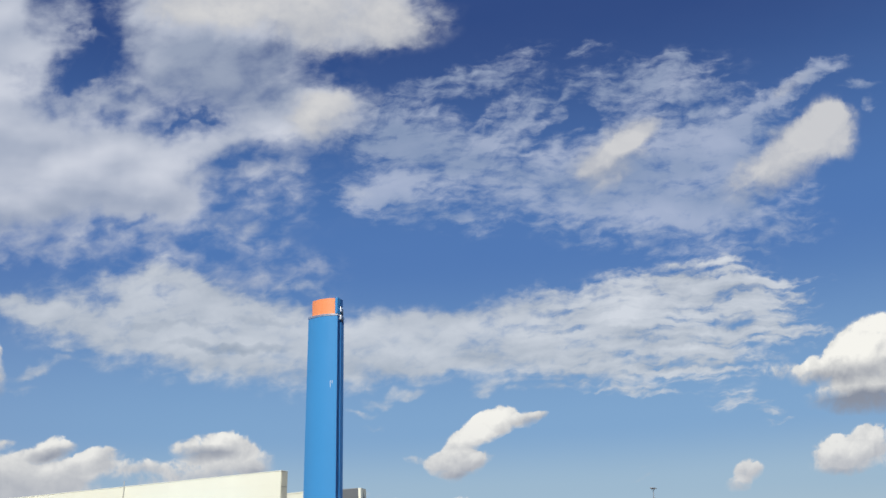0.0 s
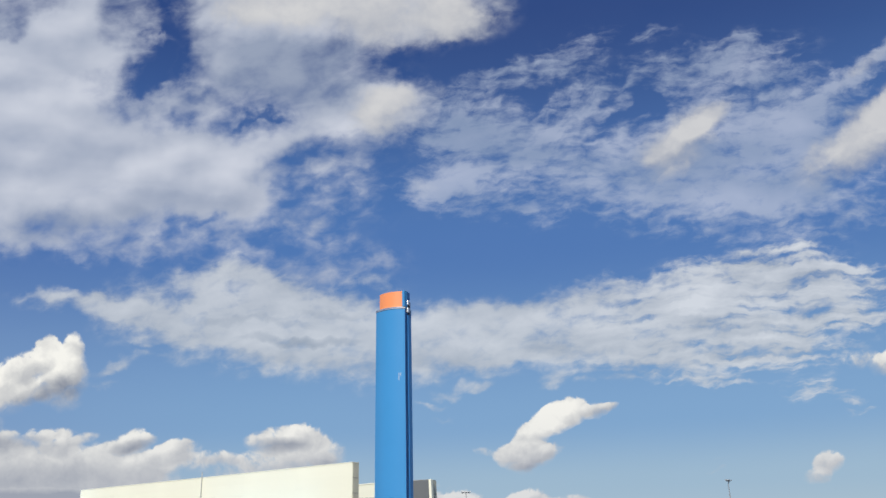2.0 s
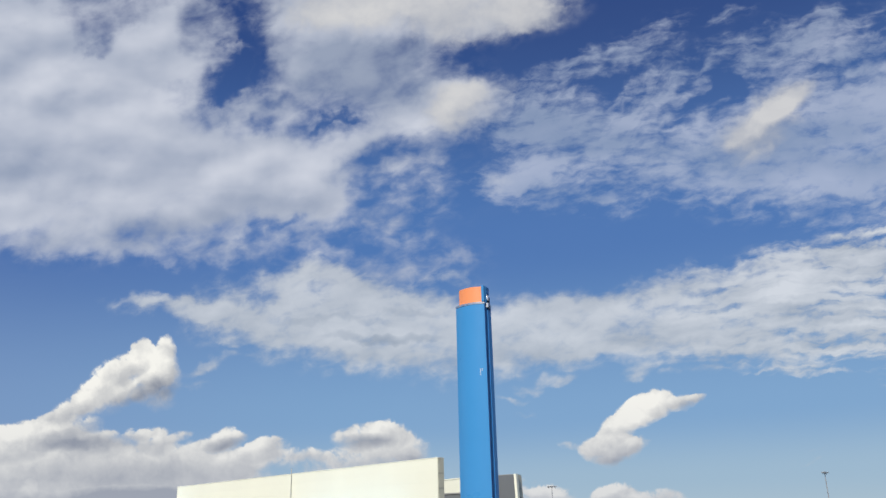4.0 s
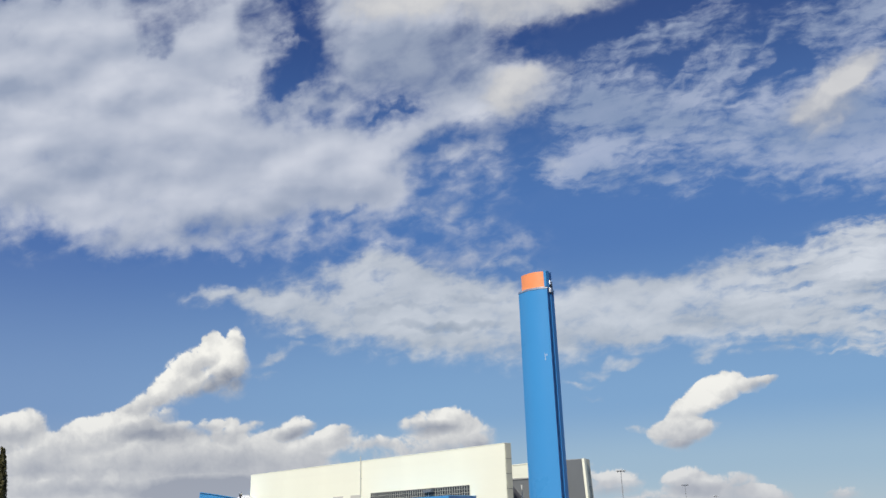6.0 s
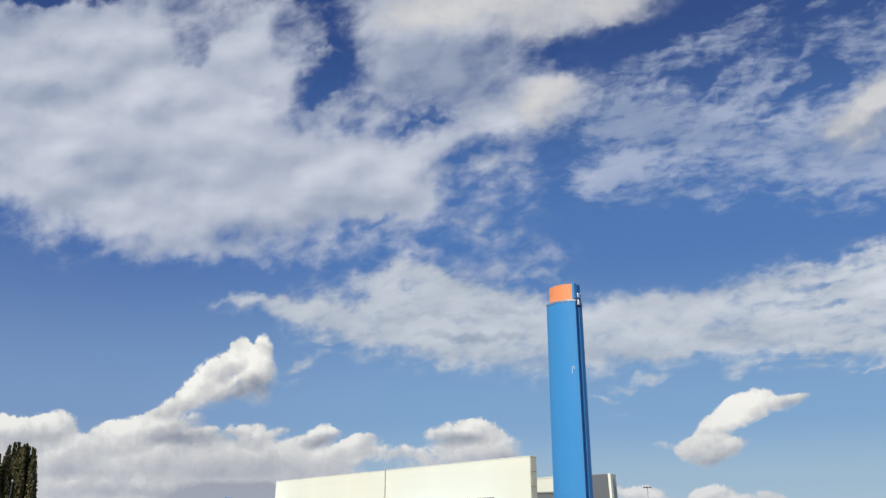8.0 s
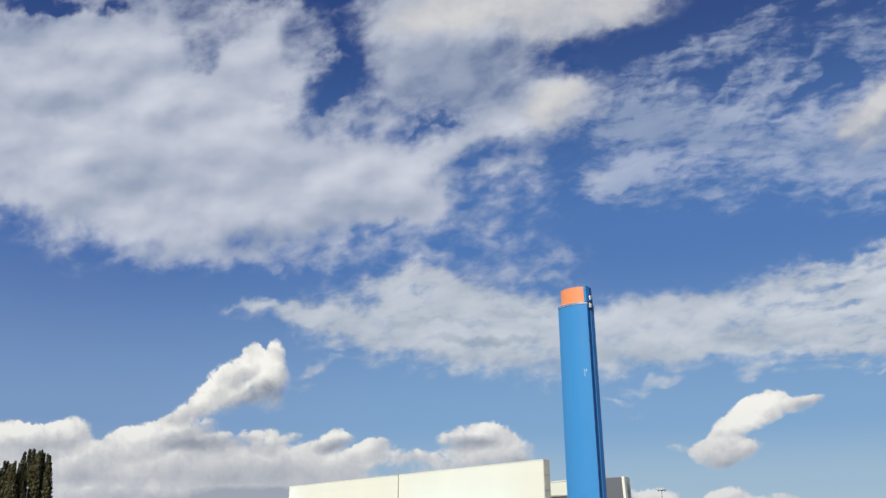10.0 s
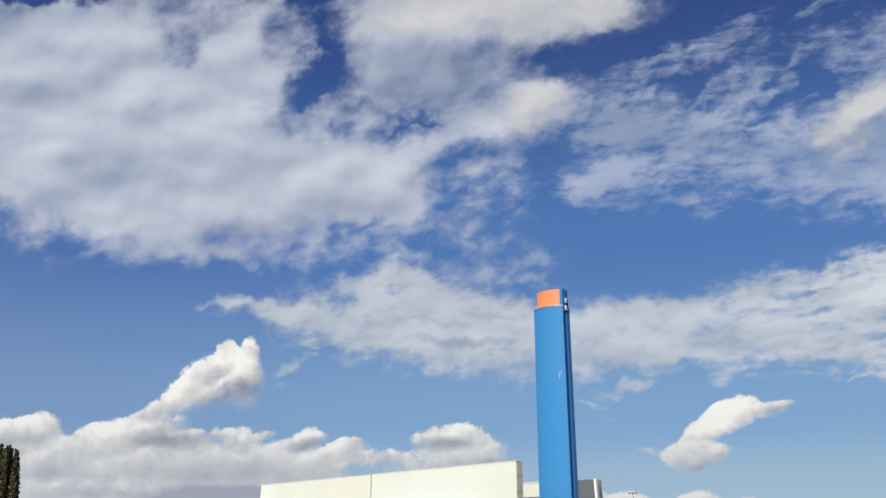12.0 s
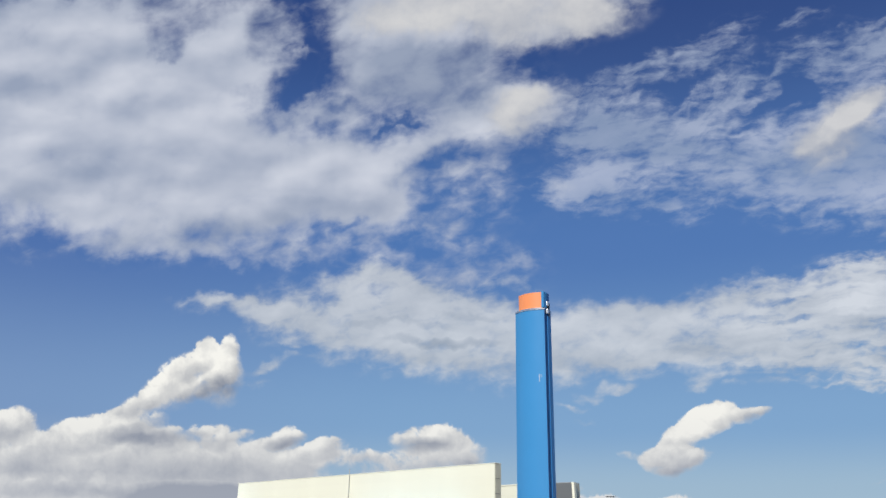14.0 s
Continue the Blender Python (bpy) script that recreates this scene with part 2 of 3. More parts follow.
puff("heap", 22.6, -19.0, 2.7, 1.6, 10, 1.3)
puff("heap", 20.4, -20.0, 3.1, 2.0, 20, 1.3)
puff("heap", 17.7, -22.0, 2.7, 2.0, 40, 1.3)
puff("heap", 17.3, -24.3, 4.0, 2.0, -0, 1.8)
puff("heap", 19.9, -24.0, 2.2, 1.2, 20, 1)
puff("heap", 25.3, -18.9, 2.3, 1.0, 18, 1.2)
puff("heap", 27.3, -18.1, 1.3, 0.5, 18, 0.9)
puff("heap", 12.8, -23.9, 2.4, 0.5, -10, 0.4)
puff("heap", 17.2, -25.9, 2.3, 0.9, -0, 0.7)
puff("heap", 22.6, -22.0, 2.4, 0.8, 30, -0.6)
puff("heap", -70.6, -23.2, 8.0, 3.1, -0, 1.7)
puff("heap", -63.6, -22.4, 3.6, 2.5, -0, 1.4)
puff("heap", -53.8, -23.2, 6.4, 2.6, 7, 1.7)
puff("heap", -49.6, -22.7, 4.5, 2.0, -0, 1.1)
puff("heap", -46.6, -23.0, 6.0, 2.1, -0, 0.8)
puff("heap", -59.5, -21.9, 1.4, 2.5, -0, -0.6)
puff("heap", -54.3, -27.3, 30.6, 4.3, 0, 1.3)
puff("heap", -58.3, -31.1, 25.6, 3.2, 1, 1.3)
puff("heap", -59.2, -24.6, 4.7, 2.6, 0, 0.9)
puff("heap", -68.2, -22.3, 8.0, 2.2, -0, 0.8)
puff("heap", -83.7, -23.7, 14.9, 4.5, 0, 1.5)
puff("heap", -52.9, -29.2, 1.4, 1.6, 0, 1)
puff("heap", -57.3, -29.4, 1.1, 1.2, 0, 0.9)
puff("heap", -62.8, -27.0, 4.7, 2.2, 0, 0.8)
puff("heap", -40.9, -30.4, 11.1, 2.1, 1, 1.2)
puff("heap", 9.1, -30.0, 4.3, 1.7, -0, 1.3)
puff("heap", 18.2, -30.2, 4.0, 2.3, -0, 1.5)
puff("heap", 22.0, -30.8, 4.5, 2.0, -0, 1.2)
puff("heap", 26.4, -31.7, 3.1, 1.2, -0, 1)
puff("heap", 35.1, -31.5, 2.6, 1.2, -0, 1.1)
puff("heap", 7.3, -28.2, 2.2, 0.4, -1, 0.5)
puff("heap", 17.4, -33.0, 19.3, 2.3, -0, 0.8)
puff("heap", 73.0, -9.3, 9.2, 5.3, 14, 1.7)
puff("heap", 68.3, -10.8, 5.5, 3.4, 22, 1.3)
puff("heap", 63.2, -12.0, 4.0, 1.9, 18, 1)
puff("heap", 57.8, -12.1, 4.6, 1.4, 6, 0.5)
puff("heap", 70.5, -15.1, 9.2, 2.8, 3, 1.3)
puff("heap", 68.4, -23.3, 5.8, 2.2, 5, 1.6)
puff("heap", 71.5, -20.9, 3.4, 2.5, 1, 1.3)
puff("heap", 66.1, -21.9, 3.3, 1.9, 10, 1.2)
puff("heap", 54.9, -25.0, 2.4, 1.6, 19, 1.3)
puff("heap", 53.6, -26.8, 2.2, 1.2, 19, 0.8)
puff("heap", 84.1, -10.4, 12.4, 6.0, 1, 1.5)
puff("heap", 82.9, -23.0, 10.7, 3.7, 0, 1.3)
puff("tone", -37.2, 25.6, 6.0, 3.4, 20, 0.3)
puff("tone", -40.6, 16.9, 8.1, 2.0, 10, 0.15)
puff("tone", -33.2, 15.2, 4.7, 3.0, -30, 0.2)
puff("tone", -26.5, 9.8, 6.0, 2.4, 10, 0.3)
puff("tone", -19.1, 8.7, 4.0, 2.7, 20, 0.25)
puff("tone", -48.6, 20.2, 6.0, 2.7, -0, 0.15)
puff("tone", -23.8, 4.4, 10.8, 2.2, -5, -0.3)
puff("tone", -33.9, 2.8, 13.4, 2.0, -0, -0.25)
puff("tone", -46.6, 7.1, 10.8, 1.5, -0, -0.2)
puff("tone", -9.7, 20.2, 11.4, 4.7, -0, -0.6)
puff("tone", -16.4, 21.6, 5.4, 5.4, -0, -0.3)
puff("tone", -15.0, 27.6, 10.8, 4.0, -0, 0.1)
puff("tone", 2.4, 29.1, 12.1, 2.3, -0, 0.08)
puff("tone", -0.3, 18.1, 5.0, 2.3, 15, 0.6)
puff("tone", -4.3, 14.3, 4.7, 1.6, 25, 0.3)
puff("tone", -16.1, 12.8, 4.7, 1.7, 25, 0.25)
puff("tone", 9.8, 14.5, 8.1, 4.0, -0, -0.55)
puff("tone", -15.0, 3.1, 3.0, 1.7, 20, 0.4)
puff("tone", -9.7, -11.1, 8.1, 0.8, -0, -0.7)
puff("tone", -15.0, -9.0, 8.1, 0.5, -0, -0.3)
puff("tone", -19.1, -13.4, 8.1, 0.9, -0, -0.3)
puff("tone", -5.6, -7.7, 6.0, 0.5, -3, -0.3)
puff("tone", -6.3, -13.4, 8.1, 1.6, -8, -0.1)
puff("tone", -17.7, -5.0, 6.0, 2.7, -0, 0.2)
puff("tone", 9.8, -13.0, 8.1, 1.9, -0, -0.4)
puff("tone", 20.6, -10.7, 8.1, 2.7, -0, -0.2)
puff("tone", 5.8, -8.7, 5.4, 2.0, -0, 0.25)
puff("tone", 20.6, -11.4, 10.1, 1.2, -0, -0.15)
puff("tone", 34.7, -6.0, 13.4, 3.4, 8, 0.25)
puff("tone", 36.7, 10.1, 7.4, 3.0, 10, -0.25)
puff("tone", -5.6, 6.1, 10.8, 6.0, -0, 0.2)
puff("tone", -61.9, 19.4, 10.2, 2.0, -11, -0.3)
puff("tone", -54.6, 8.6, 6.1, 2.2, 7, -0.3)
puff("tone", -63.0, 12.6, 7.0, 1.8, 11, 0.2)
puff("tone", -60.0, 28.0, 4.7, 2.9, -4, 0.15)
puff("tone", -68.6, 30.4, 6.4, 2.9, -4, -0.3)
puff("tone", -48.1, 20.1, 6.8, 1.8, -3, 0.15)
puff("lift", -38.2, -13.4, 4.0, 2.7, 30, 0.35)
puff("lift", -43.9, -16.7, 4.0, 2.7, 30, 0.25)
puff("lift", -36.5, -17.7, 4.0, 2.3, -0, -0.55)
puff("lift", -34.5, -15.4, 1.6, 4.0, -0, -0.3)
puff("lift", -39.9, -18.9, 6.0, 1.1, 25, -0.3)
puff("lift", -37.6, -22.2, 2.7, 1.1, -0, 0.25)
puff("lift", -44.3, -23.5, 5.4, 1.3, -0, -0.4)
puff("lift", -46.0, -21.6, 5.4, 1.1, 10, -0.3)
puff("lift", -35.9, -26.1, 20.2, 2.7, -0, -0.15)
puff("lift", -40.6, -18.2, 5.4, 1.1, 28, -0.35)
puff("lift", -28.8, -23.5, 3.0, 1.2, 15, -0.55)
puff("lift", -27.7, -22.0, 1.9, 0.7, 20, 0.3)
puff("lift", -24.6, -23.3, 3.4, 0.9, 10, 0.3)
puff("lift", -12.0, -23.3, 4.0, 1.3, -0, -0.65)
puff("lift", -9.0, -21.1, 3.4, 0.7, 10, 0.3)
puff("lift", -9.7, -26.1, 6.0, 1.5, -0, -0.2)
puff("lift", -6.3, -25.1, 2.7, 2.4, -0, -0.3)
puff("lift", 20.6, -19.4, 4.7, 2.4, 25, 0.4)
puff("lift", 17.2, -23.5, 3.4, 1.7, -0, 0.2)
puff("lift", 23.3, -21.8, 3.4, 1.1, 30, -0.4)
puff("lift", 17.9, -25.9, 3.4, 0.8, -0, -0.5)
puff("lift", 26.6, -18.8, 2.7, 0.5, 18, -0.3)
puff("lift", -54.1, -22.7, 6.1, 2.4, 7, 0.4)
puff("lift", -67.4, -21.9, 7.9, 1.9, -0, 0.3)
puff("lift", -62.8, -27.2, 5.5, 1.9, 0, -0.4)
puff("lift", -44.5, -26.6, 11.9, 1.6, 0, -0.15)
puff("lift", -40.9, -30.5, 11.8, 2.0, 1, -1.5)
puff("lift", -58.3, -30.2, 9.3, 1.2, 1, -0.5)
puff("lift", -50.4, -25.3, 22.7, 4.3, 0, -0.3)
puff("lift", -47.3, -23.0, 5.3, 1.4, -0, -0.4)
puff("lift", -52.8, -28.9, 1.2, 1.3, 0, 0.4)
puff("lift", 16.6, -29.0, 3.9, 0.9, 20, 0.5)
puff("lift", 18.1, -30.8, 3.8, 1.2, -0, -0.55)
puff("lift", 22.6, -31.4, 5.1, 1.5, -0, -0.2)
puff("lift", 9.1, -29.1, 3.9, 0.9, -1, 0.35)
puff("lift", 9.7, -31.4, 3.9, 0.8, -0, -0.5)
puff("lift", 15.5, -33.0, 19.4, 1.1, -0, -0.4)
puff("lift", 71.4, -7.8, 8.7, 3.4, 18, 0.5)
puff("lift", 71.3, -16.0, 11.2, 2.6, 3, -1.5)
puff("lift", 63.3, -13.1, 6.3, 1.4, 1, -0.4)
puff("lift", 69.1, -21.3, 6.3, 2.2, 5, 0.35)
puff("lift", 68.5, -25.5, 7.9, 1.2, 0, -0.7)
puff("lift", 54.2, -27.2, 3.1, 0.9, 0, -0.4)
puff("lift", 55.2, -24.3, 1.8, 1.0, 0, 0.2)
puff("tone", 57.2, 11.7, 9.1, 2.6, 37, -0.8)
puff("tone", 62.7, 20.2, 6.3, 2.9, 22, 0.75)
puff("tone", 59.0, 16.5, 7.7, 2.2, 39, 0.2)
puff("tone", 34.7, 11.6, 5.4, 1.3, 30, -0.6)
puff("tone", 36.7, 15.0, 4.4, 1.9, 42, 0.5)
puff("tone", -12.4, 23.6, 13.4, 2.7, -0, -0.35)
puff("tone", 9.8, 26.6, 4.0, 1.7, -0, -0.2)


def total(field):
    n = wt.nodes.new("ShaderNodeSeparateXYZ")
    wire(wt, n.inputs[0], fields[field])
    return n.outputs[2]


def swing(vector, scale, detail=4.0, rough=0.5, twist=0.0):
    """Noise about zero."""
    return math_node(wt, "SUBTRACT", noise_node(wt, vector, scale, detail, rough, twist).outputs[0], 0.5)


def plus(*terms):
    """The sum of value times factor over (value, factor) pairs."""
    done = 0.0
    for value, factor in terms:
        done = math_node(wt, "MULTIPLY_ADD", value, factor, done)
    return done


def held(field, noise_sum, grip):
    """The field with its noise, which fades out where there is no cloud."""
    return math_node(wt, "MULTIPLY_ADD", noise_sum, math_node(wt, "MULTIPLY", field, grip, clamp=True), field)


wool, veil, bank, heap = total("wool"), total("veil"), total("bank"), total("heap")
soft, streak, tone, lift = total("soft"), total("streak"), total("tone"), total("lift")
# elsewhere in the sky broken cloud of the same kind
other = noise_node(wt, way, 2.6, 6.0, 0.6, dims="3D").outputs[0]
other = math_node(wt, "MULTIPLY", math_node(wt, "SUBTRACT", other, 0.42), 5.0, clamp=True)
mixed = wt.nodes.new("ShaderNodeMix")
wire(wt, mixed.inputs[0], front)
wire(wt, mixed.inputs[2], other)
wire(wt, mixed.inputs[3], math_node(wt, "MINIMUM", wool, 2.3))
wool = mixed.outputs[0]
veil, bank, heap, soft = (math_node(wt, "MULTIPLY", f, front) for f in (veil, math_node(wt, "MINIMUM", bank, 1.5), heap, soft))

# noises: billowing wool, small flakes, ripples, fibres
fleece = swing(map_node(wt, spot, (0, 0), 16, (1.3, 0.85)), 0.26, 6.0, 0.47, 0.15)
flake = swing(map_node(wt, spot, (5, 2), 12, (1.5, 0.85)), 0.62, 4.0, 0.55, 0.3)
ripple = swing(map_node(wt, stirred_by(2.5), (3, 7), 8, (2.3, 0.72)), 0.68, 5.0, 0.56, 0.2)
wave = swing(map_node(wt, stirred_by(3.0), (1, 4), 5, (4.5, 0.6)), 0.42, 3.0, 0.5, 0.1)
fibre = swing(map_node(wt, stirred_by(2.6), (2, 9), 58, (3.4, 1.0)), 0.55, 4.0, 0.55, 0.1)
rippled = step_node(wt, across, 10.0, 50.0, 0.15, 1.5)

# the thin parts break up into flakes, the thick ones stay smooth
thin = step_node(wt, wool, 0.3, 1.6, 1.5, 0.5)
wool_sum = held(wool, plus((fleece, 2.2), (math_node(wt, "MULTIPLY", flake, thin), 1.0)), 4.0)
wool_cover = step_node(wt, wool_sum, -0.15, 2.1, 0.0, 0.97)
combed = math_node(wt, "MULTIPLY", fibre, streak)
veil_sum = held(veil, plus((ripple, 2.0), (combed, 1.7), (fleece, 0.9), (flake, 1.3)), 4.0)
veil_cover = step_node(wt, veil_sum, 0.0, 1.7, 0.0, 0.70)
waved = math_node(wt, "MULTIPLY", wave, rippled)
bank_sum = held(bank, plus((fleece, 1.7), (flake, 1.2), (waved, 2.4), (math_node(wt, "MULTIPLY", ripple, rippled), 1.4)), 4.0)
bank_cover = step_node(wt, bank_sum, 0.0, 1.5, 0.0, 0.86)

# broad swells in the layers, and the same swells a little towards the sun, for their light and shade
swell_at = map_node(wt, spot, (1, 2), 4, (1.7, 1.0))
swell = noise_node(wt, swell_at, 0.15, 3.0, 0.42).outputs[0]
swell_lit = noise_node(wt, vec_node(wt, "ADD", swell_at, (-0.5, 1.8, 0.0)), 0.15, 3.0, 0.42).outputs[0]
relief = math_node(wt, "SUBTRACT", swell, swell_lit)

# cumulus: rounded billows, lit in the same way
stirred = stirred_by(2.2)


def billows(at):
    round_ = noise_node(wt, at, 0.17, 4.0, 0.45).outputs[0]
    v = wt.nodes.new("ShaderNodeTexVoronoi")
    v.voronoi_dimensions, v.feature, v.normalize = "2D", "SMOOTH_F1", True
    v.inputs["Scale"].default_value, v.inputs["Detail"].default_value = 0.68, 3.0
    v.inputs["Roughness"].default_value, v.inputs["Smoothness"].default_value = 0.5, 0.35
    wire(wt, v.inputs["Vector"], at)
    return math_node(wt, "MULTIPLY_ADD", v.outputs["Distance"], -0.5, math_node(wt, "ADD", round_, 0.19))


billow = billows(stirred)
bulge = noise_node(wt, stirred, 0.3, 4.0, 0.5).outputs[0]
bulge_lit = noise_node(wt, vec_node(wt, "ADD", stirred, (-0.5, 1.1, 0.0)), 0.3, 4.0, 0.5).outputs[0]
fluff = swing(spot, 0.8, 4.0, 0.55, 0.3)
soft_sum = held(soft, plus((fleece, 0.8), (flake, 0.4), (math_node(wt, "SUBTRACT", billow, 0.5), 1.8)), 3.0)
soft_cover = step_node(wt, soft_sum, 0.0, math_node(wt, "MAXIMUM", math_node(wt, "MULTIPLY_ADD", tone, -1.2, 1.5), 0.7), 0.0, 0.9)
lumpy = step_node(wt, lift, -0.35, 0.3, 0.35, 1.0)
heap_noise = plus((math_node(wt, "SUBTRACT", billow, 0.5), 2.4), (fluff, 1.9))
heap_sum = held(heap, math_node(wt, "MULTIPLY", heap_noise, lumpy), 2.5)
# sunlit tops are crisp, shaded undersides dissolve
firm = math_node(wt, "MAXIMUM", math_node(wt, "MULTIPLY_ADD", lift, -1.1, 1.2), 0.55)
firm = math_node(wt, "MINIMUM", firm, 1.5)
heap_cover = step_node(wt, heap_sum, 0.02, firm)

sheet_light = plus((relief, 1.3), (wool_sum, 0.04), (tone, 0.75), (fleece, 0.12))
sheet_light = math_node(wt, "ADD", sheet_light, 0.37, clamp=True)
low_light = plus((relief, 1.0), (bank_sum, 0.08), (tone, 0.65), (waved, 0.7), (flake, 0.25))
low_light = math_node(wt, "ADD", low_light, 0.42, clamp=True)
heap_light = plus((lift, 0.6), (math_node(wt, "MULTIPLY", math_node(wt, "SUBTRACT", bulge, bulge_lit), lumpy), 0.9), (math_node(wt, "SUBTRACT", billow, 0.5), 0.3), (fluff, 0.2))
heap_light = math_node(wt, "ADD", heap_light, 0.60, clamp=True)

soft_light = math_node(wt, "ADD", plus((relief, 0.8), (soft_sum, 0.25), (tone, 0.65), (flake, 0.15), (math_node(wt, "SUBTRACT", bulge, bulge_lit), 0.5)), 0.33, clamp=True)

SKY = 0.1
nishita = wt.nodes.new("ShaderNodeTexSky")
nishita.sky_type, nishita.sun_disc = "NISHITA", False
nishita.sun_elevation, nishita.sun_rotation = radians(SUN_EL), radians(SUN_AZ)
nishita.air_density, nishita.dust_density, nishita.ozone_density = 1.0, 0.6, 2.0


def glow(r, g, b):
    return (r / SKY, g / SKY, b / SKY, 1.0)


high_sheet = mix_node(wt, sheet_light, glow(0.315, 0.37, 0.49), glow(0.66, 0.69, 0.77))
veil_colour = mix_node(wt, sheet_light, glow(0.31, 0.385, 0.53), glow(0.61, 0.655, 0.78))
low_sheet = mix_node(wt, low_light, glow(0.35, 0.40, 0.47), glow(0.72, 0.75, 0.79))
soft_colour = mix_node(wt, soft_light, glow(0.34, 0.375, 0.46), glow(0.64, 0.64, 0.645))
heap_colour = mix_node(wt, heap_light, glow(0.23, 0.26, 0.33), glow(0.92, 0.91, 0.86))
# deep clear air, paler towards the horizon, over the scattered light of the sky model
rise = wt.nodes.new("ShaderNodeSeparateXYZ")
wire(wt, rise.inputs[0], way)
ramp = wt.nodes.new("ShaderNodeValToRGB")
ramp.color_ramp.interpolation = "EASE"
air = ((0.0, 0.40, 0.515, 0.61), (0.07, 0.30, 0.443, 0.60), (0.14, 0.19, 0.352, 0.59), (0.34, 0.068, 0.175, 0.45), (0.59, 0.019, 0.055, 0.215), (1.0, 0.012, 0.035, 0.16))
stops = ramp.color_ramp.elements
for i, (at, *rgb) in enumerate(air):
    stop = stops[i] if i < 2 else stops.new(at)
    stop.position, stop.color = at, (*rgb, 1.0)
wire(wt, ramp.inputs[0], rise.outputs[2])
hue = mix_node(wt, step_node(wt, across, -70.0, -5.0), glow(0.90, 0.82, 0.89), glow(1.0, 1.0, 1.0))
deep = vec_node(wt, "MULTIPLY", ramp.outputs[0], hue)
clear = mix_node(wt, 0.12, deep, nishita.outputs[0])
sky = mix_node(wt, veil_cover, clear, veil_colour)
sky = mix_node(wt, wool_cover, sky, high_sheet)
sky = mix_node(wt, bank_cover, sky, low_sheet)
sky = mix_node(wt, soft_cover, sky, soft_colour)
# the lowest clouds stand far off, behind pale haze
haze = step_node(wt, rise.outputs[2], 0.03, 0.19, 0.5, 0.0)
heap_colour = mix_node(wt, haze, heap_colour, glow(0.47, 0.50, 0.57))
sky = mix_node(wt, heap_cover, sky, heap_colour)
back = wt.nodes.new("ShaderNodeBackground")
wire(wt, back.inputs[0], sky)
back.inputs[1].default_value = SKY
wire(wt, wt.nodes.new("ShaderNodeOutputWorld").inputs[0], back.outputs[0])

# ---- materials ----


def surface(name, colour, rough, metal=0.0, vary=0.12, size=0.6, fine=12.0, bump=0.02, coat=0.0):
    """A painted or natural surface with stains at two sizes, fine relief and a tone of its own for each piece."""
    m = bpy.data.materials.new(name)
    m.use_nodes = True
    t = m.node_tree
    b = t.nodes["Principled BSDF"]
    where = t.nodes.new("ShaderNodeTexCoord").outputs["Object"]
    big = noise_node(t, where, size, 5.0, 0.6, 0.4, "3D").outputs[0]
    small = noise_node(t, where, fine, 4.0, 0.6, 0.0, "3D").outputs[0]
    each = t.nodes.new("ShaderNodeObjectInfo").outputs["Random"]
    tone = math_node(t, "ADD", math_node(t, "MULTIPLY_ADD", big, 0.7 * 2 * vary, 1.0 - 0.85 * vary),
                     math_node(t, "MULTIPLY", math_node(t, "ADD", small, each), 0.3 * vary))
    wire(t, b.inputs["Base Color"], vec_node(t, "SCALE", (*colour, ), scale=tone))
    b.inputs["Metallic"].default_value = metal
    wire(t, b.inputs["Roughness"], math_node(t, "MULTIPLY_ADD", big, 0.2, rough - 0.1, clamp=True))
    b.inputs["Coat Weight"].default_value = coat
    bp = t.nodes.new("ShaderNodeBump")
    bp.inputs["Strength"].default_value, bp.inputs["Distance"].default_value = 0.4, bump
    wire(t, bp.inputs["Height"], small)
    wire(t, b.inputs["Normal"], bp.outputs[0])
    return m


CREAM = surface("cream_cladding", (0.88, 0.87, 0.70), 0.5, vary=0.05, size=0.25, bump=0.004)
CREAM_EDGE = surface("weathered_cream_cladding", (0.58, 0.56, 0.43), 0.6, vary=0.5, size=1.1, bump=0.004)
GREY_CLAD = surface("grey_cladding", (0.145, 0.155, 0.16), 0.45, vary=0.15, size=0.4, bump=0.004)
JOINT = surface("dark_joint", (0.22, 0.21, 0.18), 0.8, vary=0.2)
ROOFING = surface("roof_membrane", (0.28, 0.28, 0.27), 0.85, vary=0.3)
BLUE = surface("blue_lacquer", (0.05, 0.275, 0.58), 0.3, vary=0.08, size=0.3, bump=0.002, coat=0.3)
BLUE_DEEP = surface("deep_blue_lacquer", (0.03, 0.13, 0.36), 0.35, vary=0.12, size=0.5, bump=0.002)
GROOVE = surface("dark_blue_groove", (0.008, 0.02, 0.07), 0.5, vary=0.2)
ORANGE = surface("orange_panel", (0.92, 0.315, 0.12), 0.35, vary=0.06, size=1.0, bump=0.002)
SILVER = surface("brushed_aluminium", (0.75, 0.74, 0.70), 0.25, metal=0.9, vary=0.15, size=2.0, bump=0.002)
CHROME = surface("polished_fitting", (0.86, 0.86, 0.85), 0.35, metal=0.5, vary=0.08, size=3.0, bump=0.001)
STEEL = surface("galvanised_steel", (0.42, 0.43, 0.43), 0.5, metal=0.6, vary=0.2, size=2.0)
DARK_STEEL = surface("dark_lamp_housing", (0.10, 0.10, 0.11), 0.5, metal=0.3, vary=0.2, size=4.0)
LENS_GLASS = surface("milky_lamp_glass", (0.7, 0.7, 0.7), 0.2, vary=0.05)
WHITE_BAR = surface("white_painted_bar", (0.72, 0.72, 0.66), 0.5, vary=0.1)
BARK = surface("bark", (0.10, 0.075, 0.05), 0.9, vary=0.4, size=2.0, fine=20, bump=0.05)
LEAF = surface("dark_foliage", (0.05, 0.05, 0.017), 0.6, vary=0.5, size=0.8, fine=6)
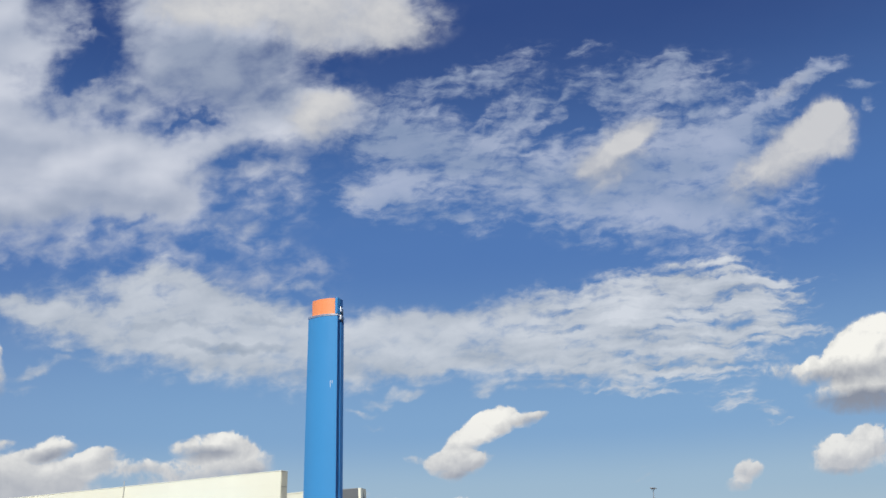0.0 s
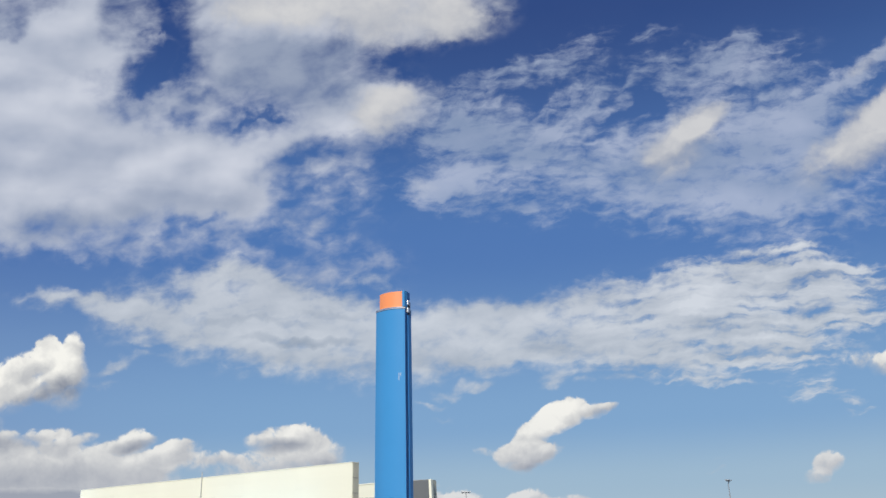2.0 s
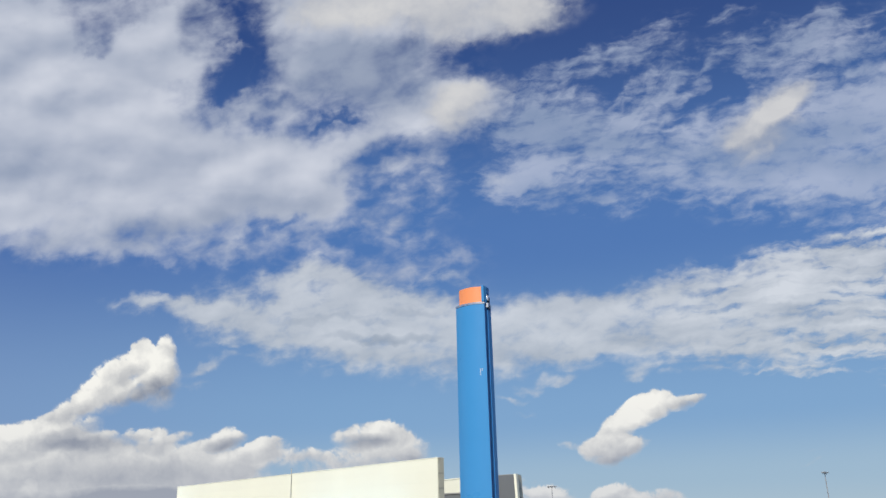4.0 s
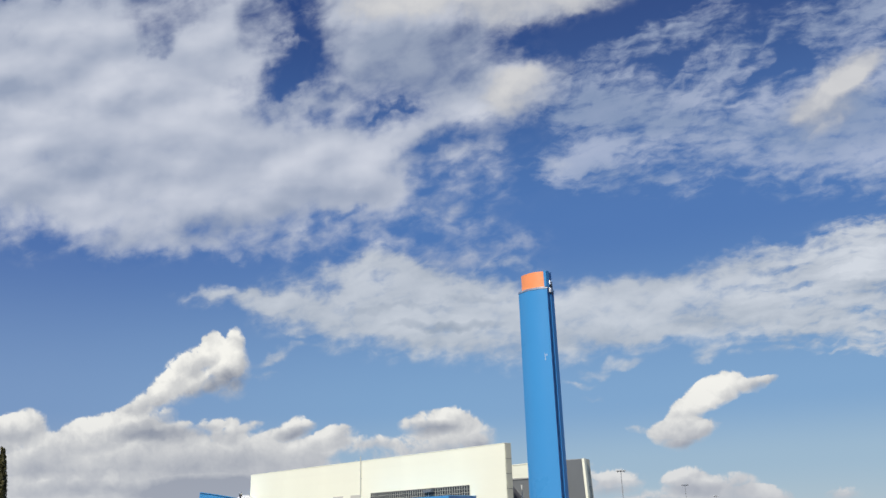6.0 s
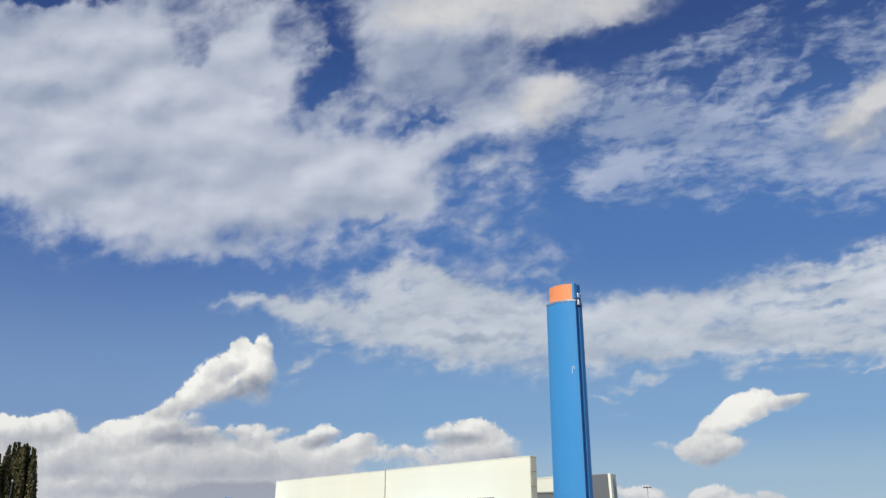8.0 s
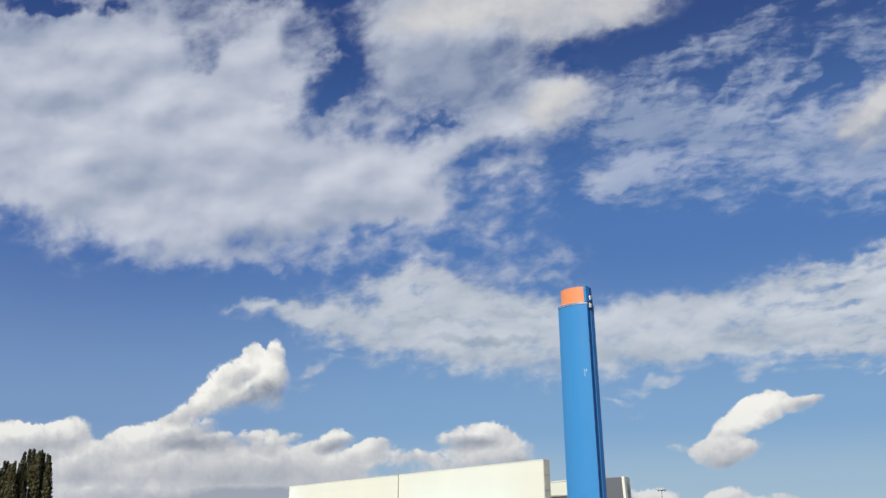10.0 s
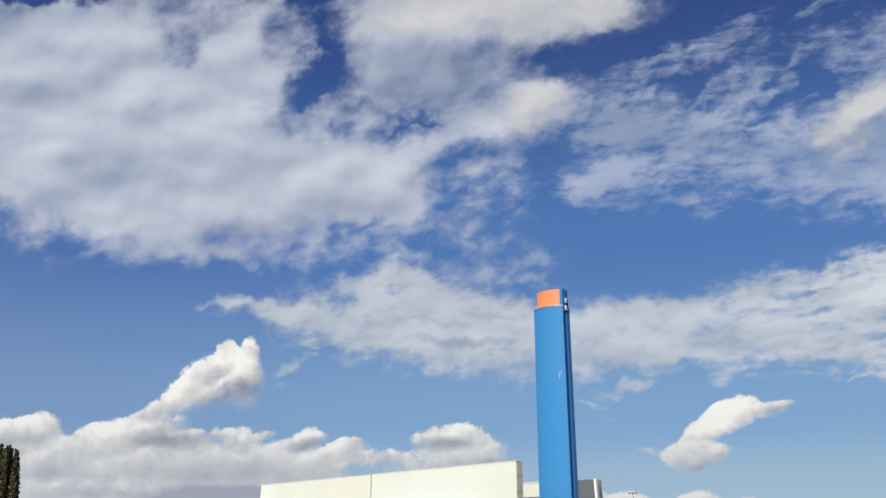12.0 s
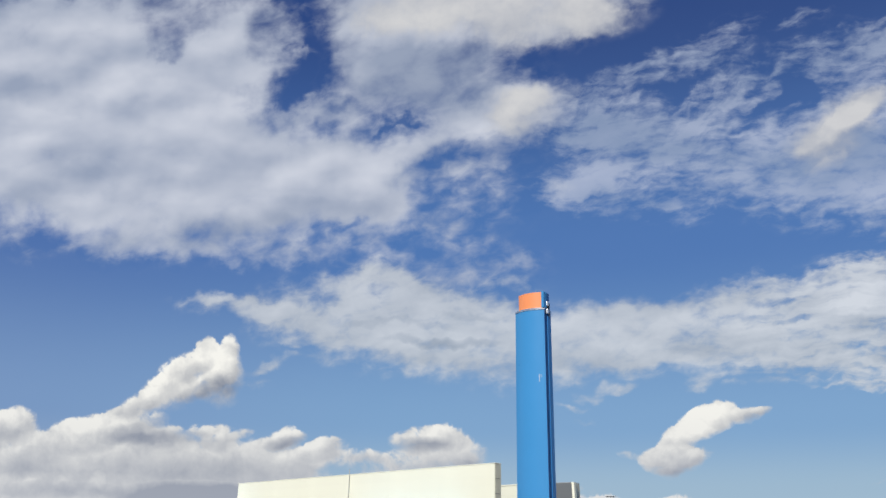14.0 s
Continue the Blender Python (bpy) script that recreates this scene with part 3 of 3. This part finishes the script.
LEAF_OLIVE = surface("olive_foliage", (0.085, 0.074, 0.022), 0.6, vary=0.5, size=0.8, fine=6)
ASPHALT = surface("asphalt", (0.055, 0.055, 0.055), 0.9, vary=0.4, size=0.08, fine=25, bump=0.01)
LATTICE = surface("weathered_lattice", (0.40, 0.38, 0.31), 0.6, vary=0.2, size=1.0)
# darker copy of the blue lacquer, with the shade of the pylon's far side painted in
BLUE_SHADED = surface("shaded_blue_lacquer", (0.035, 0.19, 0.47), 0.35, vary=0.1, size=0.4, bump=0.002)
PALE = surface("pale_grey_paint", (0.55, 0.54, 0.47), 0.5, vary=0.12, size=0.8)
GLASS_DARK = surface("dark_window_glass", (0.04, 0.045, 0.05), 0.08, vary=0.2)

# ---- building tools ----


def part(name, bm, material, parent=None, label="", smooth=False):
    me = bpy.data.meshes.new(name)
    bm.normal_update()
    bm.to_mesh(me)
    bm.free()
    me.materials.append(material)
    if smooth:
        me.shade_smooth()
        me.set_sharp_from_angle(angle=radians(40))
    ob = new(name, me)
    ob.parent = parent
    if label:
        ob["label"] = label
    return ob


def thing(name, m, label, category, group="", kind=""):
    ob = new(name)
    ob.matrix_world = m
    ob.empty_display_size = 0.5
    return tagged(ob, label, category, group, kind)


def box(x0, x1, y0, y1, z0, z1, bevel=0.0, bm=None):
    bm = bm or bmesh.new()
    made = bmesh.ops.create_cube(bm, size=1.0, matrix=Matrix.Translation(((x0 + x1) / 2, (y0 + y1) / 2, (z0 + z1) / 2))
                                 @ Matrix.Diagonal((x1 - x0, y1 - y0, z1 - z0, 1)))
    if bevel:
        edges = list({e for v in made["verts"] for e in v.link_edges})
        bmesh.ops.bevel(bm, geom=edges, offset=bevel, segments=2, profile=0.6, affect="EDGES")
    return bm


def tube(r0, r1, z0, z1, x=0.0, y=0.0, sides=16, bm=None):
    bm = bm or bmesh.new()
    bmesh.ops.create_cone(bm, cap_ends=True, segments=sides, radius1=r0, radius2=r1, depth=z1 - z0,
                          matrix=Matrix.Translation((x, y, (z0 + z1) / 2)))
    return bm


def prism(outline, z0, z1, shrink=1.0, levels=1):
    """An upright solid over an outline of (x, y), whose top is shrunk about the origin."""
    bm = bmesh.new()
    rings = []
    for i in range(levels + 1):
        k = i / levels
        s = 1 + (shrink - 1) * k
        rings.append([bm.verts.new((x * s, y * s, z0 + (z1 - z0) * k)) for x, y in outline])
    n = len(outline)
    for a, b in zip(rings, rings[1:]):
        for i in range(n):
            bm.faces.new((a[i], a[(i + 1) % n], b[(i + 1) % n], b[i]))
    bm.faces.new(list(reversed(rings[0])))
    bm.faces.new(rings[-1])
    return bm


def bearing(az, distance):
    return (math.sin(radians(az)) * distance, math.cos(radians(az)) * distance)


# ---- ground ----
bm = bmesh.new()
bmesh.ops.create_grid(bm, x_segments=40, y_segments=40, size=2400)
ground = part("ground", bm, ASPHALT)
tagged(ground, "dark grey asphalt ground of a wide car park", "ground", kind="structure")

# ---- blue pylon ----
PYLON_D = 58.0
TURN = -31.0
px_, py_ = bearing(-8.64, PYLON_D)
pylon = thing("sign_pylon", pose(px_, py_, 0, 0, 0, 8.72 + TURN),
              "tall glossy blue sign pylon with an orange cap on asphalt", "sign pylon")
P_TOP, P_SH, SHR = 19.08, 17.77, 0.955


def bow(half, near, bulge, far, side, steps=16):
    """Plan of a shell: a shallow bow outside, flat towards the spine."""
    out = []
    for i in range(steps + 1):
        k = -1 + 2 * i / steps
        out.append((k * half, -(near + bulge * (1 - k * k))))
    out += [(half, -far), (-half, -far)]
    return out if side < 0 else [(x, -y) for x, y in reversed(out)]


part("front_shell", prism(bow(1.235, 0.24, 0.34, 0.11, -1), 0.25, P_SH, SHR, 6), BLUE, pylon, "glossy mid-blue bowed shell", smooth=True)
part("back_shell", prism(bow(1.235, 0.70, 0.30, 0.27, 1), 0.25, P_SH - 0.05, SHR, 6), BLUE_SHADED, pylon, "bowed blue shell at the back, its shade put into a darker colour", smooth=True)
part("spine", prism([(-1.05, -0.14), (1.05, -0.14), (1.05, 0.28), (-1.05, 0.28)], 0.2, P_SH, SHR), GROOVE, pylon, "dark recessed groove along the edge")
part("base_plate", box(-1.4, 1.4, -0.8, 0.8, 0, 0.25, 0.03), STEEL, pylon, "galvanised steel base plate")
# strip over the front shell's edge and groove rail: side shade painted as darker blues
for x, y, w, material, label in ((1.215, -0.245, 0.05, BLUE_DEEP, "edge of the front shell, its shade put into a dark blue"), (1.15, 0.07, 0.06, BLUE_SHADED, "blue rail inside the groove")):
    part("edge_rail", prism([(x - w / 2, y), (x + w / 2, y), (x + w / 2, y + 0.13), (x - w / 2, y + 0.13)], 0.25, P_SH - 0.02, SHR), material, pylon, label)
h = 1.235 * SHR
part("collar", prism(bow(h + 0.02, 0.25, 0.33, 0.12, -1), P_SH, P_SH + 0.14), SILVER, pylon, "bright aluminium collar", smooth=True)
part("back_collar", prism(bow(h + 0.02, 0.70, 0.29, 0.12, 1), P_SH - 0.05, P_SH + 0.05), SILVER, pylon, "bright aluminium collar", smooth=True)
part("cap_panel", prism([(x + 0.07, y) for x, y in bow(h * 0.80, 0.25, 0.27, 0.10, -1)], P_SH + 0.14, P_TOP - 0.03), ORANGE, pylon, "bright orange cap panel", smooth=True)
part("cap_core", prism([(-h * 0.74, -0.10), (h * 0.92, -0.10), (h * 0.92, 0.10), (-h * 0.74, 0.10)], P_SH, P_TOP - 0.05), BLUE_DEEP, pylon)
part("cap_post", box(h * 0.865, h * 1.03, -0.34, 0.10, P_SH + 0.14, P_TOP, 0.02), BLUE, pylon, "narrow blue post beside the cap")
part("cap_back", box(h * 0.88, h * 1.02, 0.12, 0.46, P_SH + 0.75, P_TOP - 0.02, 0.02), BLUE_DEEP, pylon)
for z in (P_SH + 0.32, P_SH - 0.22):
    clip = part("fitting", box(h * 0.90, h * 1.075, 0.06, 0.30, z, z + 0.34, 0.05), CHROME, pylon, "small chromed fitting")
    part("bolt", tube(0.05, 0.05, z + 0.34, z + 0.40, h * 0.985, 0.19, 10), STEEL, clip)
part("hinge", box(h * 0.92, h * 1.03, 0.28, 0.52, P_SH - 0.35, P_SH + 0.62, 0.03), DARK_STEEL, pylon, "dark hinge housing")


def on_bow(k, z):
    s = 1 + (SHR - 1) * (z - 0.25) / (P_SH - 0.25)
    return (1.235 * k * s, -(0.24 + 0.34 * (1 - k * k)) * s)


# small highlights on the lacquer, built as thin pale strips
for k, z, tall in ((0.66, 12.95, 0.5), (0.76, 13.1, 0.22)):
    x, y = on_bow(k, z)
    part("scuff", box(x - 0.018, x + 0.018, y - 0.010, y + 0.03, z - tall / 2, z + tall / 2, 0.01), LENS_GLASS, pylon, "pale strip in place of a reflected glint")

# ---- store: free-standing cream front, lower halls behind ----
W0, WD = Vector((-16.6, 83.5, 0)), Vector((-0.856, 0.516, 0))
W_LEN, W_TOP = 47.1, 10.0
store_turn = math.degrees(math.atan2(WD.y, WD.x))
# in the store's own frame x runs along the front from its nearer corner, +y is towards the road
store_m = Matrix.Translation(W0) @ Matrix.Rotation(radians(store_turn), 4, "Z")
store = thing("store_building", store_m, "large windowless store hall with a cream panel-clad front", "building")
wall = part("front_wall", box(0.02, W_LEN - 0.02, -0.86, -0.04, 0, W_TOP - 0.06), CREAM, store)
COLS, ROWS = 6, 9


def shared_box(name, dims, bevel, material):
    bm = box(0, dims[0], 0, dims[1], 0, dims[2], bevel)
    me = bpy.data.meshes.new(name)
    bm.to_mesh(me)
    bm.free()
    me.materials.append(material)
    return me


pw, ph = W_LEN / COLS, W_TOP / ROWS
panel_me = shared_box("panel", (pw - 0.003, 0.06, ph - 0.003), 0.001, CREAM)
for c in range(COLS):
    for r in range(ROWS):
        p = new("panel", panel_me)
        p.parent = wall
        p.location = (c * pw + 0.006, -0.04, r * ph + 0.005)
part("end_backing", box(-0.005, 0.016, -0.85, -0.05, 0, W_TOP - 0.08), JOINT, store, "dark joints between the end panels")
part("end_backing", box(W_LEN - 0.016, W_LEN + 0.005, -0.85, -0.05, 0, W_TOP - 0.08), JOINT, store, "dark joints between the end panels")
eh = W_TOP / 7
end_me = shared_box("end_panel", (0.045, 0.84, eh - 0.05), 0.006, CREAM_EDGE)
for r in range(7):
    for x in (-0.05, W_LEN + 0.005):
        p = new("end_panel", end_me)
        p.parent = wall
        p.location = (x, -0.87, r * eh + 0.02)
part("coping", box(-0.06, W_LEN + 0.06, -0.9, 0.05, W_TOP, W_TOP + 0.07, 0.01), CREAM, store, "pale metal coping")
part("hall_wall", box(20.0, W_LEN - 1.5, -15.0, -0.9, 0, 8.6), GREY_CLAD, store)
part("hall_roof", box(19.8, W_LEN - 1.3, -15.2, -0.92, 8.604, 8.8), ROOFING, store, "grey roof membrane")

# lattice window band over the entrance
lattice = part("window_band", box(5.0, 20.9, 0.026, 0.05, 4.5, 6.32), GLASS_DARK, store, "dark window band behind a pale weathered lattice")
n_bar = 44
bar_me = shared_box("bar", (0.045, 0.07, 1.82), 0.006, LATTICE)
for i in range(n_bar + 1):
    if i in (15, 16):
        continue
    b = new("bar", bar_me)
    b.parent = lattice
    b.location = (5.0 + i * 15.9 / n_bar - 0.027, 0.052, 4.5)
rail_me = shared_box("rail", (15.9, 0.055, 0.04), 0.006, LATTICE)
for i in range(6):
    b = new("rail", rail_me)
    b.parent = lattice
    b.location = (5.0, 0.055, 4.5 + i * 0.36)
part("service_box", box(10.3, 11.6, 0.05, 0.5, 5.9, 6.2, 0.03), GREY_CLAD, store, "small grey casing on the lattice")
for a, b_ in ((22.95, 24.7), (26.2, 28.1)):
    part("grille", box(a, b_, 0.024, 0.08, 4.9, 6.25, 0.01), PALE, store, "pale grey blind panel")
# lightning rod / mast that climbs the front
mast = part("mast", tube(0.055, 0.045, 0, 10.55, 22.75, 0.14, 10), PALE, store, "slim pale mast rising past the roofline")
part("mast_cap", tube(0.07, 0.05, 10.55, 10.63, 22.75, 0.14, 10), STEEL, mast)
for z in (2.0, 5.0, 8.0):
    part("bracket", box(22.69, 22.81, 0.02, 0.13, z, z + 0.08), STEEL, mast)

# blue entrance box in front of it
porch = thing("entrance_porch", store_m, "blue box-shaped entrance porch joined to the cream store front", "porch")
# deep blue body: the shade of the porch's right side is put into its colour
part("porch_body", box(4.14, 20.6, 0.06, 3.8, 0, 5.16, 0.03), BLUE_DEEP, porch)
for i in range(6):
    a = 4.17 + i * 16.4 / 6
    part("fascia_panel", box(a + 0.01, a + 16.4 / 6 - 0.01, 3.78, 3.86, 3.4, 5.22, 0.015), BLUE, porch, "mid-blue fascia panel")
part("porch_roof", box(4.1, 20.65, 0.06, 3.84, 5.164, 5.24, 0.01), BLUE, porch)
part("glass_door", box(9.0, 14.0, 3.81, 3.86, 0.05, 2.6), GLASS_DARK, porch, "dark glass entrance doors")

# rear hall seen past the end of the front
rear = thing("rear_hall", pose(-21.9, 111.9, 0, 0, 0, -38.0), "cream-clad rear hall behind the store front", "building")
rear_wall = part("wall", box(-14, 4.9, 0.1, 4, 0, 9.88), JOINT, rear)
rp_me = shared_box("panel", (4.63, 0.07, 1.23), 0.006, CREAM)
for c in range(4):
    for r in range(8):
        p = new("panel", rp_me)
        p.parent = rear_wall
        p.location = (-13.95 + c * 4.65, 0.03, r * 1.235 + 0.01)
part("roof", box(-14.1, 5.0, 0.12, 4.1, 9.885, 9.96), ROOFING, rear)
part("coping", box(-14.12, 5.02, -0.02, 0.11, 9.89, 10.03, 0.01), CREAM, rear, "pale metal coping")

# lower grey annexe with a dark stair slope
annex = thing("annexe", pose(-17.6, 92.0, 0, 0, 0, -12.0), "low grey annexe with a dark sloping stair cover", "building")
part("wall", box(-3.5, 1.9, 0.0, 7.0, 0, 6.98), GREY_CLAD, annex)
part("roof", box(-3.6, 2.0, -0.1, 7.1, 6.984, 7.12), ROOFING, annex)
bm = bmesh.new()
side = [(-0.15, 6.55), (1.85, 4.2), (1.85, 0.0), (-0.15, 0.0)]
lo = [bm.verts.new((x, -1.6, z)) for x, z in side]
hi = [bm.verts.new((x, -0.01, z)) for x, z in side]
bm.faces.new(lo)
bm.faces.new(list(reversed(hi)))
for i in range(4):
    bm.faces.new((lo[(i + 1) % 4], lo[i], hi[i], hi[(i + 1) % 4]))
bmesh.ops.recalc_face_normals(bm, faces=bm.faces)
part("stair_cover", bm, DARK_STEEL, annex, "dark sloping stair cover")
rail = part("stair_rail", tube(0.06, 0.06, 0, 6.3, 1.75, -1.8, 8), WHITE_BAR, annex, "white rail post")

# grey stair tower with a white corner
tower = thing("stair_tower", pose(-13.45, 106.2, 0, 0, 0, -20.0), "grey-clad stair tower with a white corner strip", "building")
BATTER = 0.04


def slope(bm):
    """Leans everything outwards towards the foot."""
    for v in bm.verts:
        v.co.x += (9.9 - v.co.z) * BATTER
    return bm


tower_wall = part("wall", slope(box(-3.2, 2.03, 0.0, 1.95, 0, 9.85)), GREY_CLAD, tower)
part("corner_strip", slope(box(2.034, 2.36, -0.06, 0.5, 0, 9.93, 0.02)), CREAM, tower, "bright white corner strip")
tp_me = shared_box("side_panel", (0.06, 1.36, 1.56), 0.01, CREAM_EDGE)
for r in range(6):
    for c in range(1):
        p = new("side_panel", tp_me)
        p.parent = tower_wall
        p.location = (2.1 + (9.9 - 1.1 - r * 1.6) * BATTER, 0.55 + c * 1.4, 0.3 + r * 1.6)
        p.rotation_euler = (0, -math.atan(BATTER), 0)
part("roof", box(-3.15, 2.05, 0.02, 1.98, 9.854, 9.93), ROOFING, tower)

# blue curved side hall and the domed vent beside it
bx, by = bearing(-30.96, 118)
side_hall = thing("side_hall", pose(bx, by, 0, 0, 0, 27.5), "low blue side hall with a gently curved roofline", "building")
bm = bmesh.new()
crest = [(6.2 * i / 16, 7.55 - 0.72 * (6.2 * i / 16 / 4.4) ** 1.25) for i in range(17)]
lo = [bm.verts.new((x, 0, z)) for x, z in crest] + [bm.verts.new((6.2, 0, 0)), bm.verts.new((0, 0, 0))]
hi = [bm.verts.new((v.co.x, 8, v.co.z)) for v in lo]
bm.faces.new(list(reversed(lo)))
bm.faces.new(hi)
for i in range(len(lo)):
    j = (i + 1) % len(lo)
    bm.faces.new((lo[i], lo[j], hi[j], hi[i]))
bmesh.ops.recalc_face_normals(bm, faces=bm.faces)
part("wall", bm, BLUE, side_hall)
bm = bmesh.new()
lo = [(bm.verts.new((x, -0.12, z + 0.005)), bm.verts.new((x, -0.12, z + 0.10)), bm.verts.new((x, 8.1, z + 0.10)), bm.verts.new((x, 8.1, z + 0.005))) for x, z in crest]
for a, b_ in zip(lo, lo[1:]):
    for i in range(4):
        bm.faces.new((a[i], b_[i], b_[(i + 1) % 4], a[(i + 1) % 4]))
bm.faces.new(lo[0])
bm.faces.new(lo[-1])
bmesh.ops.recalc_face_normals(bm, faces=bm.faces)
part("roof_edge", bm, BLUE, side_hall)

dx, dy = bearing(-28.45, 112)
vent = thing("roof_cowl", pose(dx, dy, 0), "dark vent post with a round metal cowl", "vent")
part("post", tube(0.13, 0.11, 0, 6.95, sides=12), DARK_STEEL, vent)
bm = bmesh.new()
bmesh.ops.create_uvsphere(bm, u_segments=16, v_segments=10, radius=0.2, matrix=Matrix.Translation((0, 0, 7.1)) @ Matrix.Diagonal((1, 1, 0.85, 1)))
part("cowl", bm, SILVER, vent, "round shiny cowl", smooth=True)
part("cowl_ring", tube(0.2, 0.2, 6.8, 6.95, sides=16), DARK_STEEL, vent)

rx_, ry_ = bearing(-28.15, 121)
drum = thing("dome_rooflight", pose(rx_, ry_, 0), "white domed rooflight on a grey drum", "rooflight")
part("drum", tube(1.5, 1.5, 0, 6.55, sides=28), GREY_CLAD, drum, "grey round drum")
bm = bmesh.new()
bmesh.ops.create_uvsphere(bm, u_segments=24, v_segments=12, radius=1.35, matrix=Matrix.Translation((0, 0, 6.55)) @ Matrix.Diagonal((1, 1, 0.62, 1)))
part("dome", bm, LENS_GLASS, drum, "milky white dome", smooth=True)

# ---- car park lamps ----


def street_lamp(height):
    lamp = thing("car_park_lamp", pose(0, 0, 0), "slim steel car park lamp mast with flat floodlight heads", "street lamp", "car park lamps")
    part("base", tube(0.22, 0.16, 0, 0.5, sides=16), STEEL, lamp)
    part("pole", tube(0.12, 0.065, 0.5, height - 0.15, sides=14), STEEL, lamp, smooth=True)
    part("crossbar", box(-0.62, 0.62, -0.05, 0.05, height - 0.24, height - 0.15, 0.01), STEEL, lamp)
    for x in (-0.62, 0.0, 0.62):
        head = part("head", box(x - 0.26, x + 0.26, -0.34, 0.20, height - 0.15, height + 0.02, 0.05), STEEL, lamp, "flat grey floodlight head")
        part("lens", box(x - 0.2, x + 0.2, -0.28, 0.12, height - 0.165, height - 0.146, 0.004), LENS_GLASS, head)
        part("neck", tube(0.04, 0.04, height - 0.42, height - 0.15, x, 0.02, 8), STEEL, lamp)
    return lamp


lamp = street_lamp(12.0)
x, y = bearing(-3.81, 163)
lamp.matrix_world = pose(x, y, 0, 0, 0, 10)
for az, far, turn in ((0.08, 228, 30), (1.87, 318, -20), (12.83, 155, 55)):
    x, y = bearing(az, far)
    copy_thing(lamp, pose(x, y, 0, 0, 0, turn))

# ---- poplars ----


def poplar(height, radius, seed, leaf_material):
    rng = random.Random(seed)
    tree = thing("poplar", pose(0, 0, 0), "dense dark olive-green columnar poplar with feathery tips", "tree", "poplars")
    bm = tube(0.2, 0.03, 0, height * 0.93, sides=10)
    for i in range(26):
        z = height * (0.12 + 0.7 * i / 26)
        a = i * 2.4
        reach = radius * 0.7 * (1 - 0.5 * z / height)
        m = Matrix.Translation((math.cos(a) * reach / 2, math.sin(a) * reach / 2, z + reach * 0.8)) @ Vector((math.cos(a), math.sin(a), 1.6)).to_track_quat("Z", "Y").to_matrix().to_4x4()
        bmesh.ops.create_cone(bm, cap_ends=True, segments=5, radius1=0.05, radius2=0.012, depth=reach * 1.9, matrix=m)
    part("trunk", bm, BARK, tree)
    verts, faces = [], []
    plumes = [(rng.uniform(0, 6.28), rng.uniform(0.15, 0.85), rng.uniform(0.76, 1.0)) for _ in range(13)] + [(0, 0, 1.0)]
    for i in range(24000):
        a0, r0, top = plumes[i % len(plumes)]
        k = rng.random() ** 0.75
        z = height * (0.06 + (top - 0.06) * k)
        width = radius * min(1.0, 0.35 + 2.2 * k) * (1 - max(0.0, (k - 0.55) / 0.45) ** 1.7 * 0.4)
        own = radius * 0.56 * (1.03 - k) ** 0.8 + 0.03
        ax, rr = rng.uniform(0, 6.28), own * rng.random() ** 0.5
        cx = math.cos(a0) * r0 * width + math.cos(ax) * rr
        cy = math.sin(a0) * r0 * width + math.sin(ax) * rr
        s = rng.uniform(0.06, 0.15)
        q = Euler((rng.uniform(-0.9, 0.9), rng.uniform(-0.9, 0.9), rng.uniform(0, 6.28))).to_matrix()
        base = len(verts)
        for u, v, w in ((0, -s * 0.3, -s), (s * 0.55, 0, 0.1 * s), (0, s * 0.2, s * 1.15), (-s * 0.55, 0, 0.1 * s)):
            p = q @ Vector((u, v, w))
            verts.append((cx + p.x, cy + p.y, z + p.z))
        faces.append((base, base + 1, base + 2, base + 3))
    me = bpy.data.meshes.new("crown")
    me.from_pydata(verts, [], faces)
    me.materials.append(leaf_material)
    crown = new("crown", me)
    crown.parent = tree
    return tree


TREE_D = 92.0
first = poplar(10.95, 1.6, 3, LEAF_OLIVE)
x, y = bearing(-42.85, TREE_D)
first.matrix_world = pose(x, y, 0)
second = poplar(11.1, 1.6, 8, LEAF)
x, y = bearing(-43.5, TREE_D + 1)
second.matrix_world = pose(x, y, 0)
for src, az, far, turn, size in ((first, -44.2, TREE_D - 1, 130, 0.89), (second, -44.75, TREE_D + 2, 40, 0.9), (second, -45.7, TREE_D, 60, 0.87), (first, -46.8, TREE_D + 2, 220, 0.88), (second, -42.72, TREE_D + 2.5, 200, 0.985)):
    x, y = bearing(az, far)
    copy_thing(src, pose(x, y, 0, 0, 0, turn)).scale = (size, size, size)

# path lamp in front of the poplars
x, y = bearing(-43.32, 86.0)
post_lamp = thing("path_lamp", pose(x, y, 0), "slim grey lamp post with a pale round head", "street lamp")
part("base", tube(0.14, 0.1, 0, 0.4, sides=12), STEEL, post_lamp)
part("pole", tube(0.05, 0.035, 0.4, 6.92, sides=10), DARK_STEEL, post_lamp)
bm = bmesh.new()
bmesh.ops.create_uvsphere(bm, u_segments=16, v_segments=10, radius=0.09, matrix=Matrix.Translation((0, 0, 7.02)))
part("globe", bm, PALE, post_lamp, "pale round lamp globe", smooth=True)
part("cap", tube(0.08, 0.03, 7.12, 7.18, sides=12), STEEL, post_lamp)
